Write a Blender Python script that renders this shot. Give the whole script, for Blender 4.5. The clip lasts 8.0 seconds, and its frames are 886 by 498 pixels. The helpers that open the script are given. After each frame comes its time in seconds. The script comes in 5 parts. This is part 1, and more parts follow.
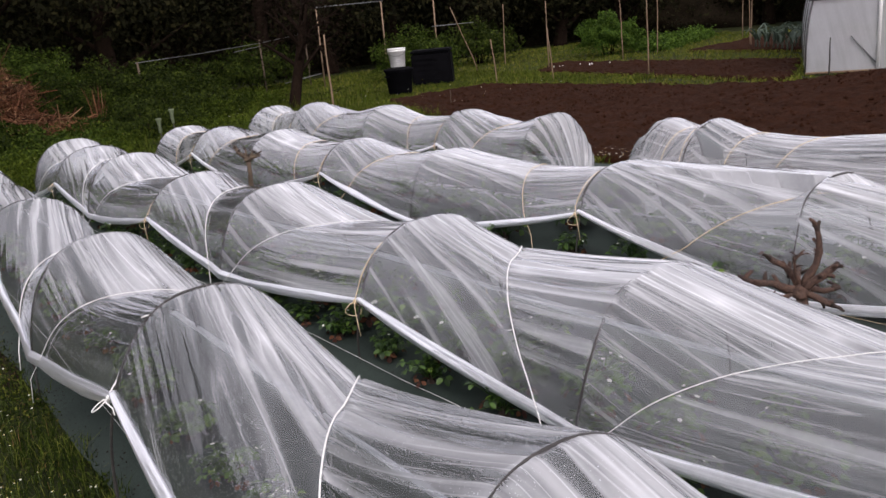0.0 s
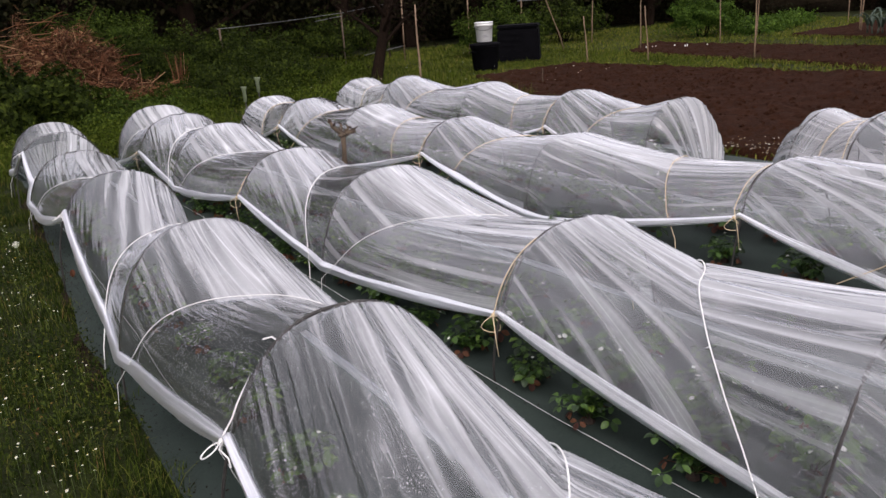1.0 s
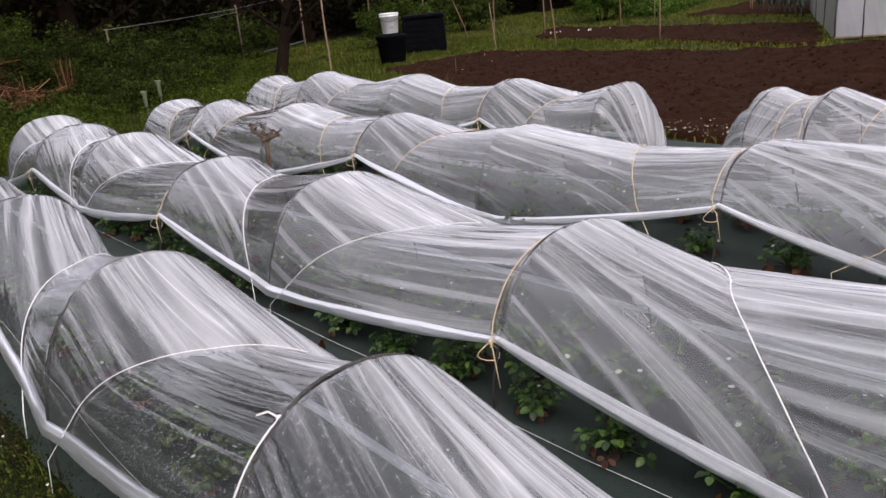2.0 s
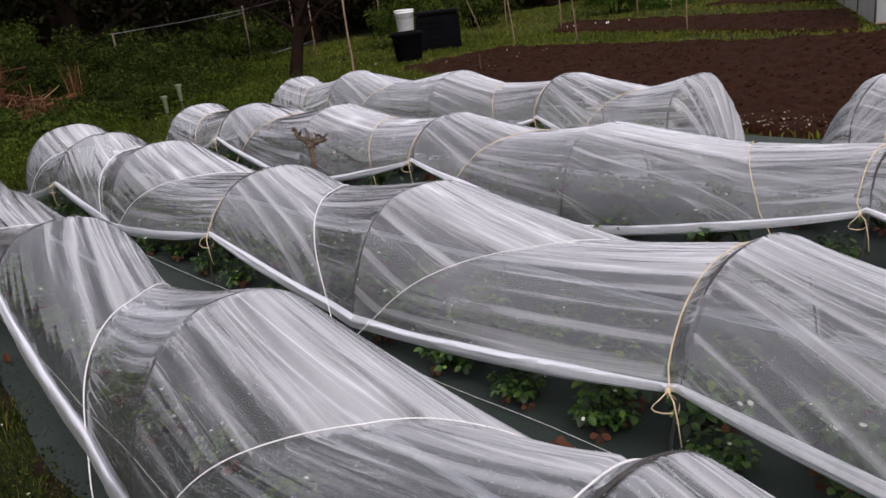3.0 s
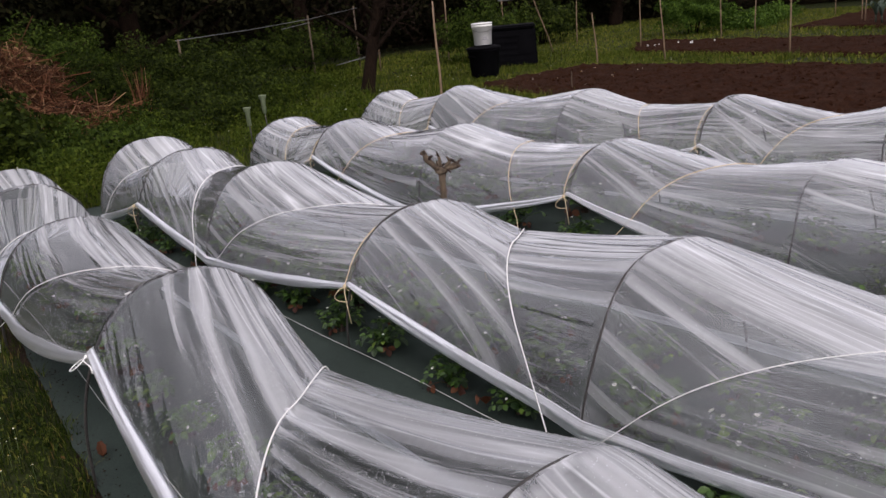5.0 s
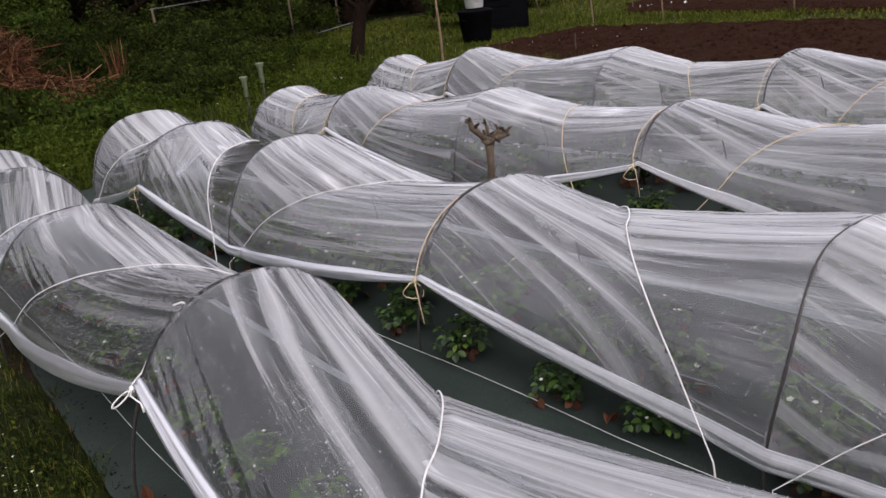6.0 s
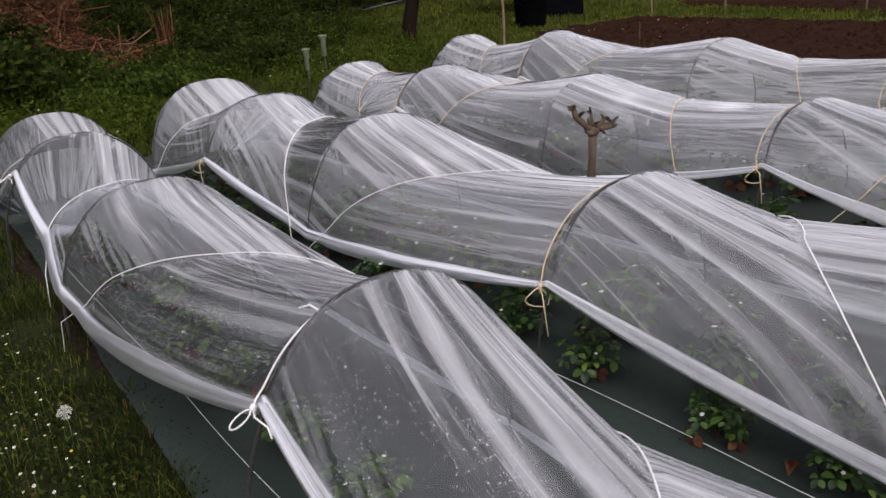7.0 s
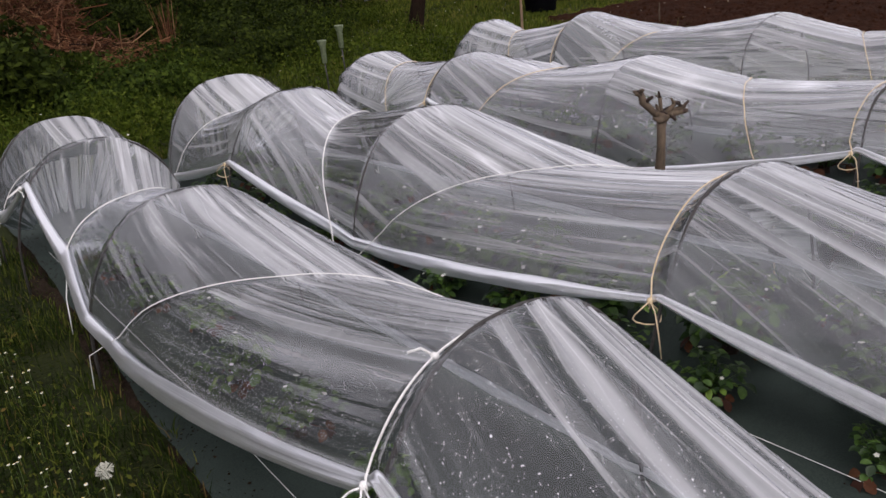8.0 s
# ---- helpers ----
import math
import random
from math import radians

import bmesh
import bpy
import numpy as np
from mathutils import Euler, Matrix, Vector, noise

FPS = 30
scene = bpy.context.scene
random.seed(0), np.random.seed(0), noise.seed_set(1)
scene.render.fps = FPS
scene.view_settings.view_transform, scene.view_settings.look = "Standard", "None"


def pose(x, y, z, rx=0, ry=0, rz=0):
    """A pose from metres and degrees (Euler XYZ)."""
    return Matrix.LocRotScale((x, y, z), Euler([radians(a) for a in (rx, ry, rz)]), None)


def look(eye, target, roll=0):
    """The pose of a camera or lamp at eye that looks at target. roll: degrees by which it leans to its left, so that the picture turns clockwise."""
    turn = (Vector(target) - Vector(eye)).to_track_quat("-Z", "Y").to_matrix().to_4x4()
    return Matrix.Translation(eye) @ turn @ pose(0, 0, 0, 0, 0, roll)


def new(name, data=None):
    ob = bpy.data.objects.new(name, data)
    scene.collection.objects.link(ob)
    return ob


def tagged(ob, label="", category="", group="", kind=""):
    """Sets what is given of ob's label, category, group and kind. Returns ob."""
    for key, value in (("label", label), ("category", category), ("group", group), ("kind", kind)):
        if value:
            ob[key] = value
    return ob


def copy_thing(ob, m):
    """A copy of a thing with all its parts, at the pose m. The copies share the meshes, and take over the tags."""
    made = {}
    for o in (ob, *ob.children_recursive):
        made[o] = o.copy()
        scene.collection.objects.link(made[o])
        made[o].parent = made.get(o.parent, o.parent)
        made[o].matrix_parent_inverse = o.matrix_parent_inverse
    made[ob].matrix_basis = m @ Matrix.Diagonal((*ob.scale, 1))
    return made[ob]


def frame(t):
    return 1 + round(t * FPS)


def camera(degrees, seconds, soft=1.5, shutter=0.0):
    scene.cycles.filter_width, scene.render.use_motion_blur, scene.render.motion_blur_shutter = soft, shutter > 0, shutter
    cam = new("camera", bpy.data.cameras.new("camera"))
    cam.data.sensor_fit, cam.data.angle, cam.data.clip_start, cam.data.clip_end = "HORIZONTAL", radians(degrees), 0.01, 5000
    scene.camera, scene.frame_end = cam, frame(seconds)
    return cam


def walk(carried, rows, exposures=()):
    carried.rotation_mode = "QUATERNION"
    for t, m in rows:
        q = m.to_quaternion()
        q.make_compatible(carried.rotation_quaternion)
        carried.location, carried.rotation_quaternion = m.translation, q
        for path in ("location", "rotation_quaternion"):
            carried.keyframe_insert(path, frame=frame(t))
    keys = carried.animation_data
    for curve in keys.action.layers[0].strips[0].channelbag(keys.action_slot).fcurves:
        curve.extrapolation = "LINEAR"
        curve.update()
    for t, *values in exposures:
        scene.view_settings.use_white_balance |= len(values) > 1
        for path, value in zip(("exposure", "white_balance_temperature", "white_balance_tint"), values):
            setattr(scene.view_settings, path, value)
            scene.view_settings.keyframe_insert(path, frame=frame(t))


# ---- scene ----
cam = camera(58.0, 8.0)
PATH = [
    (0, (-1.658, -2.798, 1.391), (-0.492, -1.271, 0.838), -5.6),
    (0.5, (-1.679, -2.492, 1.395), (-0.567, -0.931, 0.822), -4.8),
    (1, (-1.593, -2.134, 1.358), (-0.559, -0.529, 0.764), -4.0),
    (1.5, (-1.549, -1.924, 1.346), (-0.525, -0.332, 0.7), -3.3),
    (1.7, (-1.554, -1.822, 1.353), (-0.407, -0.318, 0.702), -3.7),
    (2.8, (-1.62, -1.174, 1.337), (-0.366, 0.264, 0.737), -7.2),
    (3, (-1.579, -1.024, 1.33), (-0.365, 0.433, 0.695), -7.1),
    (3.5, (-1.52, -0.774, 1.33), (-0.434, 0.78, 0.693), -4.9),
    (4, (-1.531, -0.438, 1.332), (-0.332, 1.049, 0.739), -6.8),
    (4.5, (-1.564, -0.206, 1.336), (-0.368, 1.281, 0.736), -4.2),
    (5, (-1.506, 0.068, 1.299), (-0.343, 1.585, 0.711), -5.7),
    (5.2, (-1.475, 0.199, 1.295), (-0.332, 1.718, 0.672), -7.6),
    (6.3, (-1.541, 0.84, 1.229), (-0.323, 2.267, 0.536), -5.4),
    (6.5, (-1.569, 0.918, 1.235), (-0.359, 2.34, 0.517), -3.9),
    (7, (-1.551, 1.154, 1.204), (-0.403, 2.637, 0.509), -3.9),
    (7.5, (-1.487, 1.404, 1.195), (-0.312, 2.857, 0.482), -3.7),
    (8, (-1.522, 1.568, 1.158), (-0.38, 3.046, 0.443), -5.8),
]
walk(cam, [(t, look(eye, target, roll)) for t, eye, target, roll in PATH], ((0, 0.22, 6550, 19.5), (1.5, 0.25, 6550, 19.5), (3, 0.02, 6550, 19.5), (5, -0.03, 6550, 19.5), (6.5, -0.05, 6550, 19.5), (8, -0.11, 6550, 19.5)))

# ---------- world and light: overcast evening ----------
SUN_EL, SUN_ROT = radians(48), radians(200)
world = bpy.data.worlds.new("world")
scene.world = world
world.use_nodes = True
wn = world.node_tree.nodes
sky = wn.new("ShaderNodeTexSky")
sky.sky_type = "NISHITA"
sky.sun_disc = False
sky.sun_elevation, sky.sun_rotation = SUN_EL, SUN_ROT
sky.dust_density, sky.air_density, sky.ozone_density = 6.0, 1.2, 1.0
grey = wn.new("ShaderNodeHueSaturation")
grey.inputs["Saturation"].default_value = 0.3
world.node_tree.links.new(sky.outputs[0], grey.inputs["Color"])
cloud = wn.new("ShaderNodeMix")
cloud.data_type = "RGBA"
cloud.inputs["Factor"].default_value = 0.7
cloud.inputs[7].default_value = (6.3, 6.35, 6.6, 1)
world.node_tree.links.new(grey.outputs[0], cloud.inputs[6])
world.node_tree.links.new(cloud.outputs[2], wn["Background"].inputs["Color"])
wn["Background"].inputs["Strength"].default_value = 0.19

sun_data = bpy.data.lights.new("sun", "SUN")
sun_data.energy, sun_data.angle, sun_data.color = 1.0, radians(30), (1.0, 0.96, 0.9)
sun = new("sun", sun_data)
sun.matrix_world = look((0, 0, 20), (20 * math.sin(SUN_ROT) * -1, -20 * math.cos(SUN_ROT), 20 - 20 * math.tan(SUN_EL)))

scene.cycles.transparent_max_bounces = 32
R = random.Random(11)


# ---------- materials ----------
def mat(name):
    m = bpy.data.materials.new(name)
    m.use_nodes = True
    nt = m.node_tree
    return m, nt, nt.nodes, nt.nodes["Principled BSDF"], nt.nodes["Material Output"]


def link(nt, a, b):
    nt.links.new(a, b)


def noise_node(nt, scale, detail=4.0, rough=0.6, stretch=(1, 1, 1), coord="Object"):
    tc = nt.nodes.new("ShaderNodeTexCoord")
    mp = nt.nodes.new("ShaderNodeMapping")
    mp.inputs["Scale"].default_value = stretch
    n = nt.nodes.new("ShaderNodeTexNoise")
    n.inputs["Scale"].default_value, n.inputs["Detail"].default_value, n.inputs["Roughness"].default_value = scale, detail, rough
    link(nt, tc.outputs[coord], mp.inputs[0])
    link(nt, mp.outputs[0], n.inputs["Vector"])
    return n


def ramp(nt, fac, stops):
    r = nt.nodes.new("ShaderNodeValToRGB")
    el = r.color_ramp.elements
    while len(el) < len(stops):
        el.new(0.5)
    for e, (p, c) in zip(el, stops):
        e.position, e.color = p, (*c, 1) if len(c) == 3 else c
    link(nt, fac, r.inputs[0])
    return r


def mixed(nt, fac, a, b, blend="MIX"):
    m = nt.nodes.new("ShaderNodeMix")
    m.data_type, m.blend_type = "RGBA", blend
    if hasattr(fac, "links"):
        link(nt, fac, m.inputs["Factor"])
    else:
        m.inputs["Factor"].default_value = fac
    for v, s in ((a, m.inputs[6]), (b, m.inputs[7])):
        if hasattr(v, "links"):
            link(nt, v, s)
        else:
            s.default_value = (*v, 1)
    return m.outputs[2]


def bump(nt, bsdf, height, strength=0.4, dist=0.01):
    b = nt.nodes.new("ShaderNodeBump")
    b.inputs["Strength"].default_value, b.inputs["Distance"].default_value = strength, dist
    link(nt, height, b.inputs["Height"])
    link(nt, b.outputs[0], bsdf.inputs["Normal"])


def surface(name, c1, c2, scale, rough=0.8, fine=60, bump_s=0.3, bump_d=0.005, stretch=(1, 1, 1), metal=0.0, spec=0.4, detail=5.0):
    m, nt, nodes, bsdf, out = mat(name)
    n1 = noise_node(nt, scale, detail, 0.65, stretch)
    n2 = noise_node(nt, fine, 3.0, 0.6, stretch)
    r = ramp(nt, n1.outputs["Fac"], [(0.3, c1), (0.7, c2)])
    col = mixed(nt, 0.35, r.outputs[0], ramp(nt, n2.outputs["Fac"], [(0.35, tuple(v * 0.55 for v in c1)), (0.65, tuple(min(1, v * 1.3) for v in c2))]).outputs[0])
    link(nt, col, bsdf.inputs["Base Color"])
    bsdf.inputs["Roughness"].default_value, bsdf.inputs["Metallic"].default_value = rough, metal
    bsdf.inputs["Specular IOR Level"].default_value = spec
    bump(nt, bsdf, n2.outputs["Fac"], bump_s, bump_d)
    return m


def leafy(name, stops, rough=0.55, spec=0.35, trans=0.25, patch=0.5):
    """Foliage: colour by clump and by single leaf, a little light through it."""
    m, nt, nodes, bsdf, out = mat(name)
    geo = nodes.new("ShaderNodeNewGeometry")
    r = ramp(nt, geo.outputs["Random Per Island"], stops)
    n = noise_node(nt, 1.7, 3.0)
    dark = ramp(nt, n.outputs["Fac"], [(0.3, (0.5, 0.5, 0.5)), (0.7, (1.15, 1.1, 1.0))])
    col = mixed(nt, patch, r.outputs[0], dark.outputs[0], "MULTIPLY")
    fine = noise_node(nt, 130, 3.0, 0.6)
    col = mixed(nt, 0.5, col, ramp(nt, fine.outputs["Fac"], [(0.35, (0.55, 0.6, 0.5)), (0.65, (1.25, 1.2, 1.1))]).outputs[0], "MULTIPLY")
    bump(nt, bsdf, fine.outputs["Fac"], 0.5, 0.002)
    link(nt, col, bsdf.inputs["Base Color"])
    bsdf.inputs["Roughness"].default_value, bsdf.inputs["Specular IOR Level"].default_value = rough, spec
    tr = nodes.new("ShaderNodeBsdfTranslucent")
    link(nt, col, tr.inputs["Color"])
    mx = nodes.new("ShaderNodeMixShader")
    mx.inputs[0].default_value = trans
    link(nt, bsdf.outputs[0], mx.inputs[1])
    link(nt, tr.outputs[0], mx.inputs[2])
    link(nt, mx.outputs[0], out.inputs["Surface"])
    return m


def film_material(name, veil_lo, veil_hi, gloss_rough=0.16, white=0.9, shine=2.0, lo=0.6, hi=1.3, crown_light=0.3, lines=1.0, banding=0.5):
    """Thin polythene: clear in part, milky where it is folded or dusty, with sky glare painted pale over the crown,
    crisp crease lines along the pull of the film and a wet sheen.
    """
    m, nt, nodes, bsdf, out = mat(name)
    nodes.remove(bsdf)
    uv = nodes.new("ShaderNodeUVMap")

    def streak(sx, sy, detail, turn=0.0):
        tilt, mp = nodes.new("ShaderNodeMapping"), nodes.new("ShaderNodeMapping")
        tilt.inputs["Rotation"].default_value = (0, 0, turn)
        mp.inputs["Scale"].default_value = (sx, sy, 1)
        link(nt, uv.outputs[0], tilt.inputs[0])
        link(nt, tilt.outputs[0], mp.inputs[0])
        n = nodes.new("ShaderNodeTexNoise")
        n.inputs["Scale"].default_value, n.inputs["Detail"].default_value, n.inputs["Roughness"].default_value = 1.0, detail, 0.5
        link(nt, mp.outputs[0], n.inputs["Vector"])
        return n.outputs["Fac"]

    def value(key):
        a_ = nodes.new("ShaderNodeAttribute")
        a_.attribute_name = key
        return a_.outputs["Fac"]

    def math_(op, a, b, c=None):
        k = nodes.new("ShaderNodeMath")
        k.operation = op
        for v, i in ((a, 0), (b, 1), (c, 2)):
            if v is None:
                continue
            if hasattr(v, "links"):
                link(nt, v, k.inputs[i])
            else:
                k.inputs[i].default_value = v
        return k.outputs[0]

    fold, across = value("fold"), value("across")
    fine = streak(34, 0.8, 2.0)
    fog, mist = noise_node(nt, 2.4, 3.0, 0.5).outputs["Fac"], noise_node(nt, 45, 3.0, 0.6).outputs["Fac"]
    # the veil is painted thicker over the crown, for the sky glare seen there
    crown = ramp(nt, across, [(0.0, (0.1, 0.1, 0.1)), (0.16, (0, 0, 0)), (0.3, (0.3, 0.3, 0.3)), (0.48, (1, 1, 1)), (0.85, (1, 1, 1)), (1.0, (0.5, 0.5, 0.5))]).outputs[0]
    # fold bands: the pleats' shading put into the veil, along with doubled film
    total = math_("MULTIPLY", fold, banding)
    for v, k in ((streak(13, 0.5, 1.0), 0.15), (fine, 0.2), (fog, 0.2), (mist, 0.1), (crown, crown_light)):
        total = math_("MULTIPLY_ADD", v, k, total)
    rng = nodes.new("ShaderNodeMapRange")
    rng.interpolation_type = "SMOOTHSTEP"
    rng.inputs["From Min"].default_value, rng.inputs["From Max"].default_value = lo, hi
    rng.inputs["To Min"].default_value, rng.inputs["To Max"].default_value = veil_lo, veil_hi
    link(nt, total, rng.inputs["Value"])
    # creases: thin painted highlights where film doubles, gathered in places and absent in others
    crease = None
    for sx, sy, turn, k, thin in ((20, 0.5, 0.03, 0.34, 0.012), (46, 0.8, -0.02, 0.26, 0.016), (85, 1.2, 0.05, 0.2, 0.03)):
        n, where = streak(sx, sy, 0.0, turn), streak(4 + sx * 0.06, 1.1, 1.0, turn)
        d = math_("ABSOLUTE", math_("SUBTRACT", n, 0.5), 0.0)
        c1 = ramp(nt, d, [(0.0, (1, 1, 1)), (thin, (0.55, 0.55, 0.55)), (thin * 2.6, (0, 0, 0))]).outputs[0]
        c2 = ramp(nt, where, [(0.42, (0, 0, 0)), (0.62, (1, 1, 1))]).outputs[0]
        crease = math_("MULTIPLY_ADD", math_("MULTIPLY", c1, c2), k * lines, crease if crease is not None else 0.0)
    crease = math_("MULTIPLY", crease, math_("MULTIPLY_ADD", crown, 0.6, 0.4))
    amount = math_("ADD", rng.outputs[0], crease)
    clear = nodes.new("ShaderNodeBsdfTransparent")
    clear.inputs["Color"].default_value = (0.93, 0.95, 0.95, 1)
    dif = nodes.new("ShaderNodeBsdfDiffuse")
    dif.inputs["Color"].default_value = (white * 0.97, white * 0.985, white * 1.025, 1)
    trl = nodes.new("ShaderNodeBsdfTranslucent")
    trl.inputs["Color"].default_value = (white * 0.985, white * 0.995, white * 1.01, 1)
    milk, body = nodes.new("ShaderNodeMixShader"), nodes.new("ShaderNodeMixShader")
    milk.inputs[0].default_value = 0.42
    link(nt, dif.outputs[0], milk.inputs[1])
    link(nt, trl.outputs[0], milk.inputs[2])
    link(nt, amount, body.inputs[0])
    link(nt, clear.outputs[0], body.inputs[1])
    link(nt, milk.outputs[0], body.inputs[2])
    gl = nodes.new("ShaderNodeBsdfGlossy")
    gl.inputs["Roughness"].default_value = gloss_rough
    gl.inputs["Color"].default_value = (0.95, 0.96, 1.0, 1)
    fr = nodes.new("ShaderNodeFresnel")
    fr.inputs["IOR"].default_value = 1.46
    gb = nodes.new("ShaderNodeBump")
    gb.inputs["Strength"].default_value, gb.inputs["Distance"].default_value = 0.35, 0.004
    link(nt, math_("MULTIPLY_ADD", crease, 0.5, fine), gb.inputs["Height"])
    link(nt, gb.outputs[0], gl.inputs["Normal"])
    link(nt, gb.outputs[0], dif.inputs["Normal"])
    boost = math_("MINIMUM", math_("MULTIPLY", fr.outputs[0], shine), 1.0)
    mx = nodes.new("ShaderNodeMixShader")
    link(nt, boost, mx.inputs[0])
    link(nt, body.outputs[0], mx.inputs[1])
    link(nt, gl.outputs[0], mx.inputs[2])
    link(nt, mx.outputs[0], out.inputs["Surface"])
    return m


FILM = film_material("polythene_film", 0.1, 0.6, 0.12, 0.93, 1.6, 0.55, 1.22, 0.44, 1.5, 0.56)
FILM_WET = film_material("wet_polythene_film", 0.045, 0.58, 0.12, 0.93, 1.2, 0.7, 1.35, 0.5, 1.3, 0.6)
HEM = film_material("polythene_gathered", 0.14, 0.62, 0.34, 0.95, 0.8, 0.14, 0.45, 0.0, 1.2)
# milkier veil on the far rows, carrying the sky glare of their low angle
FILM_FAR = film_material("far_row_polythene_film", 0.12, 0.6, 0.12, 0.94, 1.75, 0.52, 1.2, 0.42, 1.5, 0.54)
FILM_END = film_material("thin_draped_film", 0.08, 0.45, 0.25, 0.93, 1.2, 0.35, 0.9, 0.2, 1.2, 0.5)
HOUSE_FILM = film_material("polytunnel_cover", 0.5, 0.8, 0.35, 0.7, 1.6, 0.1, 0.5, 0.0, 0.3)
STEEL = surface("dark_steel", (0.018, 0.018, 0.018), (0.045, 0.04, 0.037), 30, 0.55, 120, 0.2, 0.001)
CORD_W = surface("white_cord", (0.72, 0.72, 0.7), (0.85, 0.84, 0.82), 40, 0.8, 400, 0.6, 0.001)
CORD_Y = surface("sisal_cord", (0.52, 0.4, 0.24), (0.68, 0.56, 0.38), 40, 0.85, 400, 0.6, 0.001)
MEMBRANE = surface("weed_membrane", (0.012, 0.02, 0.0165), (0.034, 0.048, 0.041), 2.2, 0.75, 260, 0.4, 0.002, spec=0.2)
SOIL = surface("tilled_soil", (0.013, 0.005, 0.0026), (0.036, 0.0142, 0.0072), 6, 1.0, 45, 1.0, 0.03, spec=0.05)
MUD = surface("damp_crumbly_earth", (0.008, 0.0055, 0.0035), (0.03, 0.019, 0.012), 9, 1.0, 60, 1.0, 0.02, spec=0.1)
TURF = surface("turf_ground", (0.007, 0.009, 0.003), (0.024, 0.03, 0.008), 1.3, 0.95, 40, 0.6, 0.02, spec=0.1)
BARK = surface("bark", (0.006, 0.004, 0.003), (0.019, 0.012, 0.008), 9, 1.0, 60, 0.8, 0.01, (1, 1, 0.25), spec=0.05)
STUB = surface("cut_wood", (0.04, 0.029, 0.02), (0.12, 0.086, 0.055), 18, 0.8, 90, 0.6, 0.004, (1, 1, 0.35))
STUB_RED = surface("reddish_cut_wood", (0.022, 0.012, 0.009), (0.095, 0.052, 0.035), 30, 0.8, 110, 0.9, 0.006, (1, 1, 0.5))
STUB_END = surface("dark_pruned_end", (0.012, 0.009, 0.007), (0.045, 0.026, 0.018), 30, 0.85, 120, 0.6, 0.003)
BAMBOO = surface("weathered_cane", (0.13, 0.08, 0.05), (0.28, 0.19, 0.12), 14, 0.75, 90, 0.3, 0.002, (1, 1, 0.3))
BLACK = surface("black_plastic", (0.002, 0.002, 0.0026), (0.005, 0.005, 0.006), 5, 0.85, 150, 0.15, 0.002, spec=0.03)
WHITEP = surface("white_plastic", (0.68, 0.68, 0.66), (0.8, 0.8, 0.78), 6, 0.4, 120, 0.1, 0.001)
GREYBAR = surface("grey_print", (0.3, 0.3, 0.32), (0.42, 0.42, 0.44), 30, 0.6)
GALV = surface("galvanised_pipe", (0.09, 0.092, 0.095), (0.17, 0.172, 0.175), 12, 0.5, 90, 0.2, 0.001, metal=0.7)
GAUGE = surface("pale_green_plastic", (0.085, 0.11, 0.06), (0.16, 0.19, 0.115), 20, 0.35)
# near-black colour that stands for the shade inside the wood
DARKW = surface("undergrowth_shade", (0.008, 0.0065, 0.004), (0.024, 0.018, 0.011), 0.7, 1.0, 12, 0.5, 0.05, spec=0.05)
GRASS = leafy("grass_blades", [(0, (0.018, 0.033, 0.005)), (0.5, (0.056, 0.086, 0.01)), (0.88, (0.125, 0.16, 0.022)), (1, (0.19, 0.165, 0.05))], rough=0.8, spec=0.06, patch=0.8)
CLOVER = leafy("clover_leaves", [(0, (0.007, 0.014, 0.003)), (0.5, (0.024, 0.041, 0.006)), (0.85, (0.06, 0.085, 0.013)), (0.97, (0.11, 0.125, 0.02)), (1, (0.13, 0.07, 0.03))], rough=0.75, spec=0.1, patch=0.8)
MEADOW = leafy("meadow_blades", [(0, (0.01, 0.019, 0.003)), (0.5, (0.024, 0.042, 0.006)), (0.8, (0.07, 0.1, 0.014)), (0.94, (0.15, 0.17, 0.035)), (1, (0.18, 0.11, 0.05))], rough=0.8, spec=0.08, patch=0.8)
PATH_GRASS = leafy("path_grass_blades", [(0, (0.04, 0.06, 0.008)), (0.5, (0.1, 0.13, 0.018)), (0.88, (0.19, 0.21, 0.035)), (1, (0.24, 0.2, 0.07))], rough=0.8, spec=0.06, patch=0.7)
BERRY = leafy("strawberry_leaf", [(0, (0.012, 0.034, 0.007)), (0.5, (0.035, 0.085, 0.014)), (0.85, (0.085, 0.17, 0.026)), (1, (0.2, 0.32, 0.05))], 0.45, 0.5, 0.3, 0.3)
BERRY_OLD = leafy("strawberry_old_leaf", [(0, (0.04, 0.012, 0.008)), (0.6, (0.09, 0.03, 0.012)), (1, (0.16, 0.07, 0.03))], 0.7, 0.3, 0.15, 0.3)
STEM = surface("green_stem", (0.06, 0.1, 0.03), (0.12, 0.17, 0.05), 20, 0.6)
PETAL = leafy("white_petal", [(0, (0.75, 0.76, 0.72)), (1, (0.86, 0.86, 0.82))], 0.6, 0.3, 0.3, 0.1)
YOLK = surface("yellow_disc", (0.55, 0.33, 0.02), (0.75, 0.5, 0.04), 60, 0.8)
BUSH = leafy("bush_leaf", [(0, (0.01, 0.017, 0.003)), (0.6, (0.026, 0.042, 0.006)), (1, (0.06, 0.085, 0.013))], rough=0.75, patch=0.9, spec=0.07)
BUSH_L = leafy("bright_bush_leaf", [(0, (0.022, 0.05, 0.006)), (0.6, (0.05, 0.1, 0.012)), (1, (0.11, 0.18, 0.025))], rough=0.7, spec=0.1)
NETTLE = leafy("nettle_leaf", [(0, (0.016, 0.03, 0.004)), (0.6, (0.038, 0.066, 0.009)), (1, (0.085, 0.125, 0.02))], rough=0.75, spec=0.07, patch=0.8)
